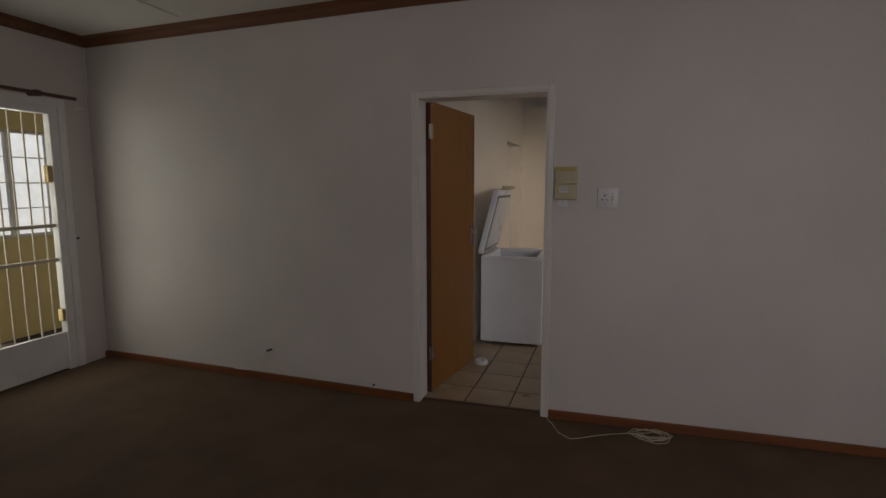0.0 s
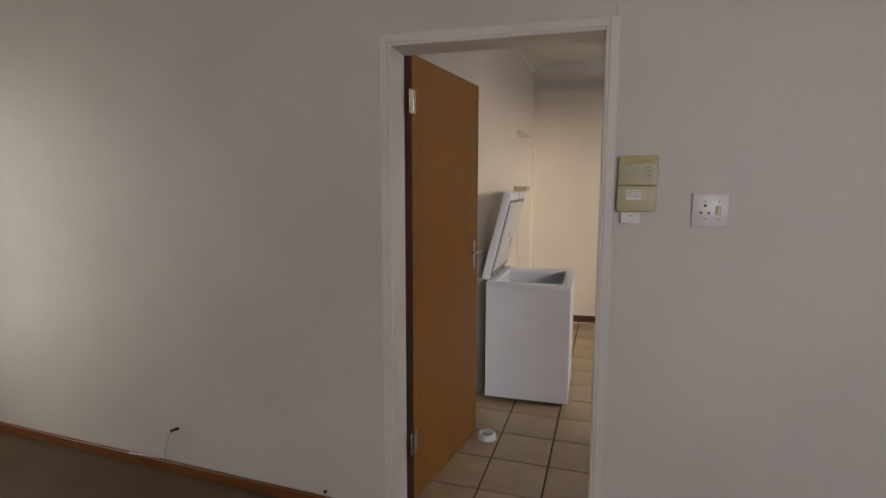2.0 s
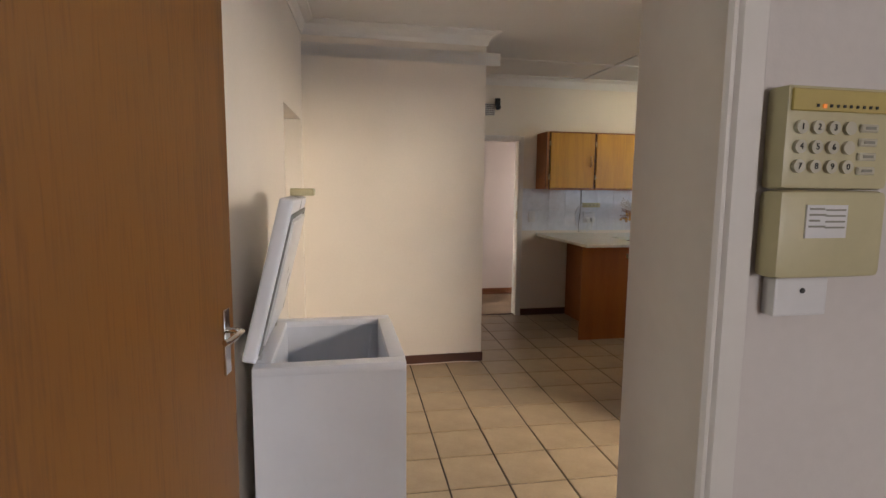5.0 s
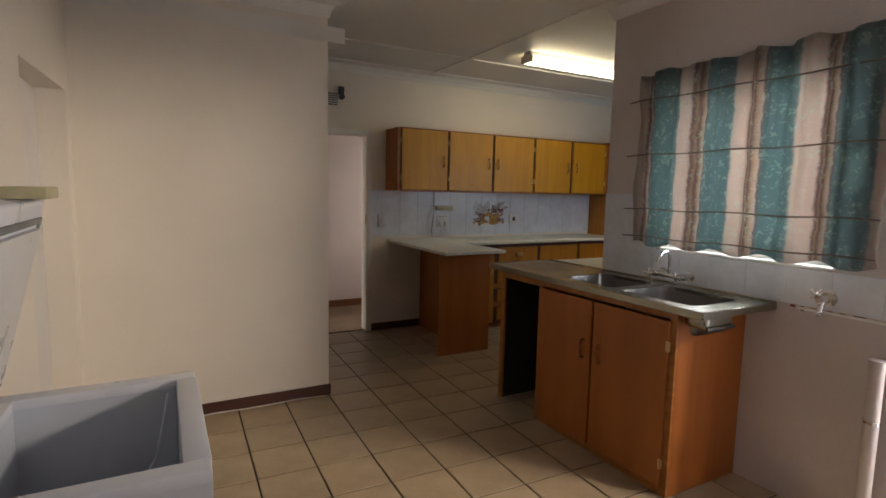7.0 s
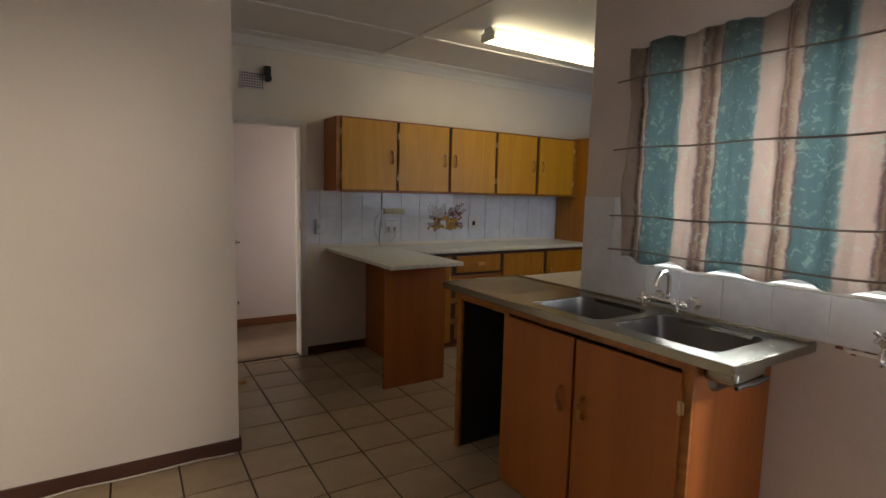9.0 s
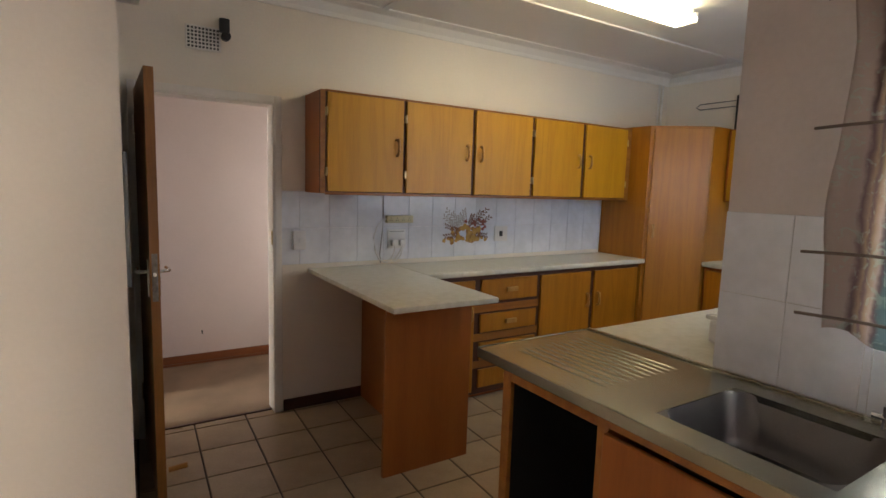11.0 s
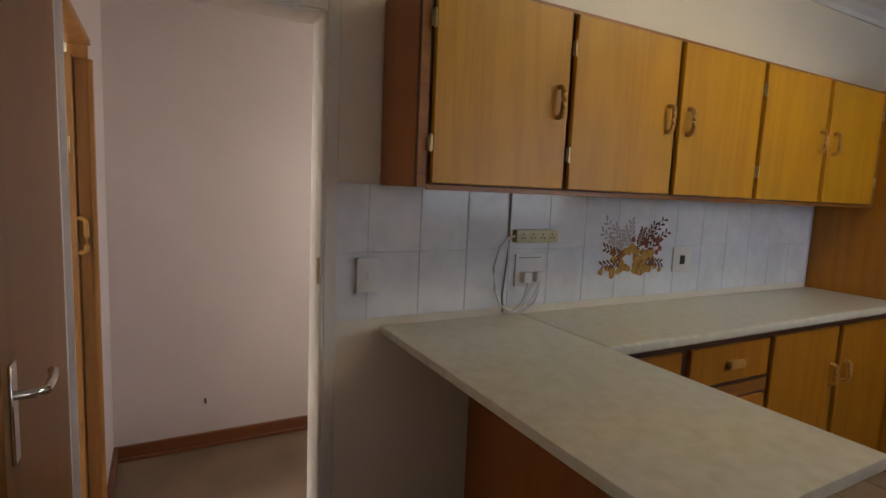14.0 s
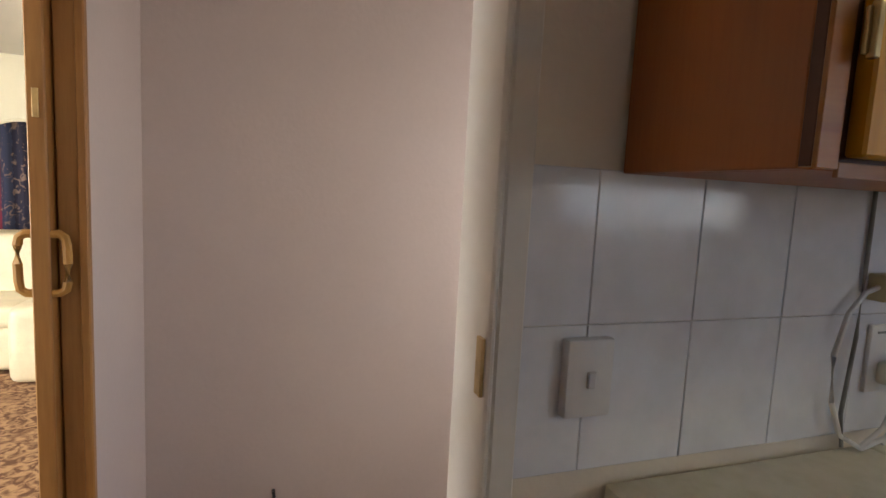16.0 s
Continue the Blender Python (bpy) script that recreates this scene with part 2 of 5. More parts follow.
def cloth(name, axis, period, stops, motif=None, translucent=0.5, motif_scale=22):
    """Striped cloth: stops are (place in the period, colour)."""
    m, nt, p = nodes_of(name)
    tc = nt.nodes.new("ShaderNodeTexCoord")
    sep = nt.nodes.new("ShaderNodeSeparateXYZ")
    nt.links.new(tc.outputs["Object"], sep.inputs[0])
    wob = nt.nodes.new("ShaderNodeTexNoise")
    wob.inputs["Scale"].default_value = 30
    nt.links.new(tc.outputs["Object"], wob.inputs["Vector"])
    a = nt.nodes.new("ShaderNodeMath")
    a.operation = "MULTIPLY_ADD"
    a.inputs[1].default_value = 0.02
    nt.links.new(wob.outputs[0], a.inputs[0])
    nt.links.new(sep.outputs[axis], a.inputs[2])
    d = nt.nodes.new("ShaderNodeMath")
    d.operation = "DIVIDE"
    d.inputs[1].default_value = period
    nt.links.new(a.outputs[0], d.inputs[0])
    f = nt.nodes.new("ShaderNodeMath")
    f.operation = "FRACT"
    nt.links.new(d.outputs[0], f.inputs[0])
    ramp = nt.nodes.new("ShaderNodeValToRGB")
    e = ramp.color_ramp.elements
    while len(e) < len(stops):
        e.new(0.5)
    for el, (pos, col) in zip(e, stops):
        el.position, el.color = pos, (*col, 1)
    nt.links.new(f.outputs[0], ramp.inputs[0])
    colour = ramp.outputs[0]
    if motif:
        no = nt.nodes.new("ShaderNodeTexNoise")
        no.inputs["Scale"].default_value, no.inputs["Detail"].default_value = motif_scale, 4
        no.inputs["Distortion"].default_value = 1.2
        nt.links.new(tc.outputs["Object"], no.inputs["Vector"])
        mr = nt.nodes.new("ShaderNodeMapRange")
        mr.inputs[1].default_value, mr.inputs[2].default_value = 0.56, 0.64
        mr.inputs[4].default_value = 0.55
        nt.links.new(no.outputs[0], mr.inputs[0])
        mx = nt.nodes.new("ShaderNodeMix")
        mx.data_type = "RGBA"
        nt.links.new(mr.outputs[0], mx.inputs[0])
        nt.links.new(colour, mx.inputs[6])
        mx.inputs[7].default_value = (*motif, 1)
        colour = mx.outputs[2]
    nt.links.new(colour, p.inputs["Base Color"])
    p.inputs["Roughness"].default_value = 0.9
    tr = nt.nodes.new("ShaderNodeBsdfTranslucent")
    nt.links.new(colour, tr.inputs[0])
    ms = nt.nodes.new("ShaderNodeMixShader")
    ms.inputs[0].default_value = translucent
    nt.links.new(p.outputs[0], ms.inputs[1])
    nt.links.new(tr.outputs[0], ms.inputs[2])
    nt.links.new(ms.outputs[0], nt.nodes["Material Output"].inputs[0])
    return m


TEAL, PINK, PLUM, SAND = (0.18, 0.24, 0.245), (0.45, 0.375, 0.335), (0.20, 0.15, 0.16), (0.36, 0.28, 0.21)
CURTAIN = cloth("striped_curtain_cloth", 1, 0.316, [(0.0, TEAL), (0.33, TEAL), (0.355, PLUM), (0.385, PINK), (0.43, SAND), (0.47, PLUM), (0.50, SAND), (0.545, PLUM), (0.58, PINK), (0.85, PINK), (0.885, TEAL)], (0.40, 0.48, 0.42), 0.6, 34)
DRAPE = cloth("floral_drape_cloth", 0, 0.36, [(0.0, (0.03, 0.03, 0.06)), (0.40, (0.03, 0.03, 0.06)), (0.45, (0.30, 0.05, 0.08)), (0.68, (0.30, 0.05, 0.08)), (0.72, (0.05, 0.06, 0.12))], (0.45, 0.30, 0.22), 0.2, 14)

# ---------- builders ----------


def bm_box(bm, x0, x1, y0, y1, z0, z1, bevel=0.0, seg=1):
    r = bmesh.ops.create_cube(bm, size=1.0)
    vs = r["verts"]
    bmesh.ops.scale(bm, vec=(x1 - x0, y1 - y0, z1 - z0), verts=vs)
    bmesh.ops.translate(bm, vec=((x0 + x1) / 2, (y0 + y1) / 2, (z0 + z1) / 2), verts=vs)
    if bevel:
        es = list({e for v in vs for e in v.link_edges})
        bmesh.ops.bevel(bm, geom=es, offset=bevel, segments=seg, affect="EDGES", profile=0.6)


def bm_tube(bm, pts, r, n=10, cap=True):
    """A round bar swept along points."""
    rings = []
    pts = [Vector(q) for q in pts]
    up = Vector((0, 0, 1))
    for i, q in enumerate(pts):
        d = (pts[min(i + 1, len(pts) - 1)] - pts[max(i - 1, 0)]).normalized()
        s = d.cross(up)
        if s.length < 0.05:
            s = d.cross(Vector((1, 0, 0)))
        s.normalize()
        u = s.cross(d).normalized()
        rings.append([bm.verts.new(q + r * (math.cos(2 * math.pi * k / n) * s + math.sin(2 * math.pi * k / n) * u)) for k in range(n)])
    for a, b in zip(rings, rings[1:]):
        for k in range(n):
            bm.faces.new((a[k], a[(k + 1) % n], b[(k + 1) % n], b[k]))
    if cap:
        bm.faces.new(rings[0][::-1])
        bm.faces.new(rings[-1])


def bm_cyl(bm, a, b, r, n=16):
    bm_tube(bm, [a, b], r, n)


def mesh_ob(name, bm, mat, base=(0, 0, 0), parent=None, smooth=False):
    bmesh.ops.recalc_face_normals(bm, faces=bm.faces)
    bmesh.ops.translate(bm, vec=-Vector(base), verts=bm.verts)
    me = bpy.data.meshes.new(name)
    bm.to_mesh(me)
    bm.free()
    me.materials.append(mat)
    if smooth:
        me.polygons.foreach_set("use_smooth", [True] * len(me.polygons))
        me.set_sharp_from_angle(angle=radians(40))
    ob = new(name, me)
    if parent:
        ob.parent = parent
    else:
        ob.location = base
    return ob


class Thing:
    """An Empty at a base point with mesh parts under it; parts are given in world places."""

    def __init__(self, name, base, label, category, group="", kind=""):
        self.base = Vector(base)
        self.ob = tagged(new(name), label, category, group, kind)
        self.ob.location = self.base
        self.ob.empty_display_size = 0.05

    def part(self, name, mat, build, label="", smooth=False, under=None):
        bm = bmesh.new()
        build(bm)
        ob = mesh_ob(name, bm, mat, self.base, self.ob, smooth)
        if under:
            ob.parent = under
        return tagged(ob, label)

    def box(self, name, mat, x0, x1, y0, y1, z0, z1, bevel=0.002, label="", under=None):
        return self.part(name, mat, lambda bm: bm_box(bm, x0, x1, y0, y1, z0, z1, bevel), label, under=under)

    def boxes(self, name, mat, rows, bevel=0.002, label=""):
        if name in ("lock", "rail", "crossbar", "lid_hinge", "support"):
            return [self.part(name, mat, lambda bm: bm_box(bm, *r, bevel), label) for r in rows]
        return self.part(name, mat, lambda bm: [bm_box(bm, *r, bevel) for r in rows], label)


def structure(name, mat, rows, label="", bevel=0.0, smooth=False):
    bm = bmesh.new()
    for r in rows:
        bm_box(bm, *r, bevel)
    return tagged(mesh_ob(name, bm, mat), label, "", "", "structure")


def wall_rows(axis, a0, a1, s0, s1, z0, z1, holes=()):
    """Boxes of a wall that runs along s with thickness a0..a1 and holes (s0, s1, z0, z1)."""
    out, cur = [], s0
    for h0, h1, b, t in sorted(holes):
        out.append((cur, h0, z0, z1))
        if b > z0:
            out.append((h0, h1, z0, b))
        if t < z1:
            out.append((h0, h1, t, z1))
        cur = h1
    out.append((cur, s1, z0, z1))
    if axis == "x":
        return [(p0, p1, a0, a1, q0, q1) for p0, p1, q0, q1 in out]
    return [(a0, a1, p0, p1, q0, q1) for p0, p1, q0, q1 in out]


# ---------- structure ----------
CZ = 2.72
YA0, YA1 = 2.87, 3.01          # wall between living room and kitchen
XL = -1.335                    # kitchen left wall
XS = 1.96                      # sink wall
YE = 6.60                      # end wall
XP = 0.31                      # pier face beside the hall door
YB = 8.10                      # back wall
XR = 5.08                      # right wall
YR = 5.62                      # return wall
LX = -4.24
structure("ground", GARDEN, [(-60, 60, -60, 60, -0.3, -0.12)], "dry sandy ground outside the house")
structure("wall_living_north", WALL, wall_rows("x", YA0, YA1, LX - 0.15, 2.3, 0, CZ, [(-1.319, -0.485, 0, 2.03)]), "matt off-white plaster wall with scuffs")
def bend(ob):
    """The wall left of the first door leans a little away from the room."""
    for v in ob.data.vertices:
        x = v.co.x + ob.location.x
        if ob.parent:
            x += ob.parent.location.x
        if x < -1.349:
            v.co.y += (-1.349 - x) * 0.062
    return ob


bend(bpy.data.objects["wall_living_north"])
structure("wall_living_west", WALL, wall_rows("y", LX - 0.15, LX, -2.6, YA0 + 0.17, 0, CZ, [(1.93, 2.77, 0, 2.08)]), "off-white plaster wall beside the security door")
structure("wall_living_south", WALL, wall_rows("x", -2.75, -2.6, LX - 0.15, 2.3, 0, CZ, [(0.3, 2.1, 0.9, 2.1)]), "off-white plaster wall")
structure("wall_living_east", WALL, [(2.15, 2.3, -2.6, YA0, 0, CZ)], "off-white plaster wall")
structure("floor_living", CARPET, [(LX, 2.15, -2.6, YA0 + 0.02, -0.1, 0.0), (LX, -1.349, YA0 + 0.02, YA0 + 0.2, -0.1, 0.0), (-1.349, -0.485, YA0 + 0.02, YA0 + 0.055, -0.1, 0.0)], "worn dark brown short-pile carpet")
structure("ceiling_living", CEIL, [(LX - 0.15, 2.3, -2.75, YA0 + 0.1, CZ - 0.06, CZ + 0.1)], "off-white board ceiling")
structure("wall_kitchen_west", WALL_K, wall_rows("y", XL - 0.14, XL, YA1, YE + 0.12, 0, CZ, [(5.68, 6.50, 0, 1.98)]), "cream painted plaster wall")
for v in bpy.data.objects["wall_kitchen_west"].data.vertices:
    v.co.x += (v.co.y - YA1) * 0.053
structure("wall_kitchen_end", WALL_K, [(XL, XP, YE, YE + 0.11, 0, CZ)], "cream painted end wall")
structure("wall_pier", WALL_K, [(XP - 0.11, XP, YE + 0.11, YB, 0, CZ)], "cream painted pier wall beside the open door")
structure("wall_kitchen_north", WALL_K, wall_rows("x", YB, YB + 0.12, XP - 0.11, XR + 0.14, 0, CZ, [(0.40, 1.15, 0, 2.03)]), "cream painted back wall of the kitchen")
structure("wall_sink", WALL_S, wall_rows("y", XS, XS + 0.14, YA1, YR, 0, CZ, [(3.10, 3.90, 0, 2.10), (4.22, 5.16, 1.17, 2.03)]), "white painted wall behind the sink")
structure("wall_return", WALL_K, wall_rows("x", YR - 0.14, YR, XS + 0.14, XR + 0.14, 0, CZ, [(2.75, 4.45, 1.2, 2.1)]), "white painted return wall with a window")
# Added out of view to block the yard lamp from the return window.
structure("wall_yard", WALL_K, [(XS + 0.14, 6.2, 3.93, 4.04, -0.12, CZ)], "unseen white wall added to keep the yard lamp off the return window")
structure("wall_kitchen_east", WALL_K, [(XR, XR + 0.14, YR, YB, 0, CZ)], "white painted kitchen wall")
structure("ceiling_kitchen", CEIL, [(XL - 0.14, XS + 0.14, YA1, YB + 0.12, CZ, CZ + 0.1), (XS + 0.14, XR + 0.14, YR - 0.14, YB + 0.12, CZ, CZ + 0.1),
                                    (1.84, 1.88, YR, YB, CZ - 0.012, CZ), (1.88, XR, 7.32, 7.36, CZ - 0.012, CZ), (XP, 1.84, 7.32, 7.36, CZ - 0.012, CZ), (XL, XS, 5.0, 5.04, CZ - 0.012, CZ)], "off-white board ceiling with cover strips")
structure("wall_hall_north", WALL_H, [(0.37, 2.4, 9.38, 9.5, 0, CZ)], "pale pinkish plaster wall of the passage")
# The hole is an unseen opening, added for the passage fill lamp.
structure("wall_hall_east", WALL_H, wall_rows("y", 2.4, 2.52, YB + 0.12, 9.5, 0, CZ, [(8.4, 9.2, 0.95, 2.05)]), "pale plaster wall")
structure("wall_hall_west", WALL_H, wall_rows("y", 0.37, 0.43, YB + 0.12, 9.38, 0, CZ, [(YB + 0.125, 8.80, 0, 1.98)]), "pale plaster wall with an opening to the lounge")
structure("floor_hall", CARPET_H, [(0.2, 2.4, YB + 0.07, 9.38, -0.1, 0.0)], "mid-brown short-pile carpet in the passage")
structure("ceiling_hall", CEIL, [(0.2, 2.52, YB + 0.12, 9.5, CZ, CZ + 0.1)], "off-white board ceiling")
structure("floor_lounge", LCARPET, [(-4.0, 0.31, 6.75, 13.2, -0.1, -0.002)], "rust and brown patterned carpet")
structure("ceiling_lounge", CEIL, [(-4.1, 0.43, 6.6, 13.3, CZ - 0.25, CZ - 0.15)], "white ceiling")
structure("wall_lounge_north", CREAM, [(-4.1, 0.43, 13.2, 13.32, 0, CZ - 0.25)], "pale cream wall behind the drapes")
structure("wall_lounge_west", CREAM, wall_rows("y", -4.1, -4.0, 6.7, 13.2, 0, CZ - 0.25, [(7.4, 9.6, 0.7, 2.1)]), "pale cream wall with an added, unseen window")
structure("wall_lounge_east", CREAM, [(0.31, 0.43, 9.5, 13.2, 0, CZ - 0.25)], "pale cream wall")
structure("wall_lounge_south", CREAM, [(-4.1, XP - 0.11, YE + 0.115, YE + 0.2, 0, CZ - 0.25)], "pale cream wall")
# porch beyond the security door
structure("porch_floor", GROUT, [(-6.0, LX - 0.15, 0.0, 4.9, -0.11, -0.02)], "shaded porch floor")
structure("porch_wall", PORCH, wall_rows("y", -5.75, -5.62, 0.0, 4.9, -0.1, 2.6, [(2.2, 3.76, 0.97, 2.02)]) + [(-5.62, LX - 0.15, 4.78, 4.9, -0.1, 2.6), (-5.62, LX - 0.15, 0.0, 0.12, -0.1, 2.6)], "yellow painted porch wall with a window opening")
structure("porch_roof", CEIL, [(-5.75, LX - 0.15, 0.0, 4.9, 2.6, 2.7)], "board ceiling of the porch")

# cornices, skirtings and cover strips


def cornice_row(name, mat, rows, label):
    """A coved strip: rows of (axis, s0, s1, wall place, side, top, size)."""
    bm = bmesh.new()
    for axis, s0, s1, a, side, top, k, *mit in rows:
        m0, m1 = mit or (0, 0)
        prof = [(0, 0), (0, -k), (0.01, -k), (0.015, -0.72 * k), (0.4 * k, -0.28 * k), (0.85 * k, -0.012), (k, -0.010), (k, 0)]
        ring = []
        for s, mm in ((s0, m0), (s1, m1)):
            ring.append([bm.verts.new((s + mm * u, a + side * u, top + w) if axis == "x" else (a + side * u, s + mm * u, top + w)) for u, w in prof])
        n = len(prof)
        for i in range(n):
            bm.faces.new((ring[0][i], ring[0][(i + 1) % n], ring[1][(i + 1) % n], ring[1][i]))
        bm.faces.new(ring[0])
        bm.faces.new(ring[1][::-1])
    return tagged(mesh_ob(name, bm, mat), label, "", "", "structure")


cornice_row("cornice_kitchen", CEIL, [("x", XP, XR, YB, -1, CZ, 0.10), ("y", YR, YB, XR, -1, CZ, 0.10), ("x", XL, XP, YE, -1, CZ, 0.10, 0, 1), ("y", YA1, YE, XL, 1, CZ, 0.10),
                                      ("y", YE, YB, XP, 1, CZ, 0.10, -1, 0), ("y", YA1, YR, XS, -1, CZ, 0.10, 0, 1), ("x", XS, XR, YR, 1, CZ, 0.10, -1, 0), ("x", XL, XS, YA1, 1, CZ, 0.10)], "white coved plaster cornice")
for v in bpy.data.objects["cornice_kitchen"].data.vertices:
    if v.co.x < XL + 0.12 and v.co.y > 5 :
        v.co.x += (YE - YA1) * 0.053
cornice_row("cornice_living", CORNICE_W, [("x", LX, -1.349, YA0, -1, CZ - 0.06, 0.072), ("x", -1.349, 2.15, YA0, -1, CZ - 0.06, 0.072), ("y", -2.6, YA0, LX, 1, CZ - 0.06, 0.072)], "dark brown timber cornice")
for v in bpy.data.objects["cornice_living"].data.vertices:
    if v.co.y > 2.5:
        v.co.y += (-1.349 - v.co.x) * 0.062 * (1 if v.co.x < -1.349 else 0)
structure("trim_ceiling_living", CEIL, [(-3.1, -3.06, -2.6, 2.8, CZ - 0.072, CZ - 0.06)], "white ceiling cover strip")
structure("baseboard_living", SKIRT, [(LX, -1.357, YA0 - 0.018, YA0, 0, 0.055), (-0.446, 2.15, YA0 - 0.018, YA0, 0, 0.055), (LX, LX + 0.018, 2.83, YA0 - 0.02, 0, 0.055)], "low reddish brown timber skirting", 0.004)
bend(bpy.data.objects["baseboard_living"])
structure("baseboard_kitchen", SKIRT_D, [(XL + 0.18, XP + 0.012, YE - 0.014, YE, 0, 0.078), (XP, XP + 0.012, YE, YB - 0.05, 0, 0.078), (1.2, 1.83, YB - 0.014, YB, 0, 0.078)], "dark brown skirting with a thin cable along it", 0.004)
structure("baseboard_hall", SKIRT, [(0.43, 2.4, 9.362, 9.38, 0, 0.08), (0.43, 0.448, 8.86, 9.362, 0, 0.08)], "reddish timber skirting", 0.004)
structure("baseboard_hall_quadrant", SKIRT, [(0.448, 2.4, 9.345, 9.362, 0, 0.02)], "reddish quarter-round strip", 0.004)
structure("trim_threshold", SKIRT_D, [(-1.319, -0.485, YA0 + 0.05, YA0 + 0.075, -0.02, 0.006), (0.40, 1.15, YB + 0.05, YB + 0.07, -0.02, 0.008)], "dark threshold strips")

# ---------- door frames and doors ----------


def door_frame(name, x0, x1, y0, y1, top, label, proud=0.012, w=0.055):
    """Pressed steel frame round an opening in a wall along x."""
    t = Thing(name, ((x0 + x1) / 2, (y0 + y1) / 2, 0), label, "door frame", kind="structure")
    a, b = y0 - proud, y1 + proud
    for nm, p0, p1 in (("jamb", x0 - w, x0), ("jamb", x1, x1 + w)):
        t.boxes(nm, FRAME, [(p0, p1, a, y0, 0, top + w), (p0, p1, y1, b, 0, top + w), (min(p0 + w, x0) if p0 < x0 else x1 - 0.012, x0 + 0.012 if p0 < x0 else x1, a, b, 0, top)], 0.004)
    t.boxes("head", FRAME, [(x0, x1, a, y0, top, top + w), (x0, x1, y1, b, top, top + w), (x0 + 0.012, x1 - 0.012, a, b, top - 0.012, top)], 0.004)
    return t


f1 = door_frame("door_frame_1", -1.319, -0.485, YA0, YA1, 2.03, "cream painted pressed steel door frame", w=0.036)
f2 = door_frame("door_frame_2", 0.40, 1.15, YB, YB + 0.12, 2.03, "cream painted steel door frame with a brass strike plate", w=0.045)
f2.boxes("strike_plate", BRASS, [(1.131, 1.137, YB - 0.004, YB + 0.018, 1.135, 1.225)], 0.001, "dull brass strike plate")


def lever(t, under, o, out, along, up=0.085):
    """Chrome lever on a long back plate at o; out and along are unit vectors."""
    o, out, along = Vector(o), Vector(out), Vector(along)

    def build(bm):
        a, b = o - along * 0.019 - Vector((0, 0, up)), o + along * 0.019 + Vector((0, 0, up)) + out * 0.006
        bm_box(bm, min(a.x, b.x), max(a.x, b.x), min(a.y, b.y), max(a.y, b.y), a.z, b.z, 0.002)
        s = o + Vector((0, 0, 0.03))
        bm_tube(bm, [s, s + out * 0.03, s + out * 0.045 + along * -0.012, s + out * 0.047 + along * -0.05, s + out * 0.045 + along * -0.105, s + out * 0.04 + along * -0.115], 0.008, 10)
    t.part("handle", CHROME, build, "worn chrome lever handle", True, under)


def door_leaf(name, hinge, length, angle, height, mat, label, flip=1):
    """A flush leaf along local x from the hinge, turned by angle degrees about z."""
    t = Thing(name, hinge, label, "door", kind="")
    hx, hy, hz = hinge
    leaf = t.box("leaf", mat, hx, hx + length, hy, hy + 0.04, hz + 0.008, hz + height, 0.002)
    t.boxes("edge", MERANTI_E, [(hx - 0.003, hx + 0.001, hy + 0.001, hy + 0.039, hz + 0.01, hz + height - 0.002)], 0.0)
    lever(t, None, (hx + length - 0.06, hy, 1.08), (0, -1, 0), (1, 0, 0))
    lever(t, None, (hx + length - 0.06, hy + 0.04, 1.08), (0, 1, 0), (1, 0, 0))
    t.boxes("lock_plate", DULL, [(hx + length - 0.001, hx + length + 0.002, hy + 0.008, hy + 0.032, 0.98, 1.20)], 0.0005, "scratched dull steel lock plate")
    t.boxes("latch", CHROME, [(hx + length, hx + length + 0.012, hy + 0.013, hy + 0.027, 1.095, 1.115)], 0.002)
    for z in (0.25, 1.78):
        t.part("hinge", CHROME, lambda bm: (bm_cyl(bm, (hx - 0.008, hy - 0.004, z), (hx - 0.008, hy - 0.004, z + 0.10), 0.007), bm_box(bm, hx - 0.03, hx + 0.03, hy - 0.003, hy + 0.0, z, z + 0.1, 0.0008)), "steel butt hinge", True)
    t.ob.rotation_euler = (0, 0, radians(angle))
    return t


door_leaf("door_1", (-1.276, 3.03, 0), 0.805, 81.5, 2.03, MERANTI, "reddish brown veneered flush door standing open")
door_leaf("door_2", (0.388, 8.082, 0), 0.74, -88.6, 2.02, MERANTI, "reddish brown veneered door standing open against the pier")

# closed door in the kitchen's left wall
t = Thing("door_3", (-1.30, 6.1, 0), "closed cream painted door in a deep reveal", "door", kind="")
t.box("leaf", FRAME, -1.31, -1.28, 5.685, 6.495, 0.005, 1.975, 0.002)

# wooden security-gate door to the porch
t = Thing("security_gate", (LX - 0.03, 2.35, 0), "white framed security gate with cream bars, closed", "gate")
t.boxes("frame", WHITE, [(LX - 0.06, LX + 0.005, 1.93, 1.99, 0, 2.08), (LX - 0.06, LX + 0.005, 2.70, 2.77, 0, 2.08), (LX - 0.06, LX + 0.005, 1.99, 2.70, 2.02, 2.08)], 0.004)
t.box("lower_panel", WHITE, LX - 0.045, LX - 0.015, 1.992, 2.698, 0.01, 0.31, 0.003, "white sheet-metal kick panel")
t.boxes("crossbar", BARS, [(LX - 0.04, LX - 0.02, 1.992, 2.698, z, z + 0.028) for z in (0.88, 1.15)], 0.002)
for i in range(7):
    y = 2.04 + i * 0.1
    t.part("bar", BARS, lambda bm: bm_cyl(bm, (LX - 0.052, y, 0.31), (LX - 0.052, y, 2.02), 0.0065, 8))
t.boxes("lock", BRASS, [(LX - 0.05, LX - 0.005, 2.66, 2.70, 1.50, 1.63), (LX - 0.05, LX + 0.0, 2.675, 2.70, 0.40, 0.50)], 0.004, "small grey gate lock")
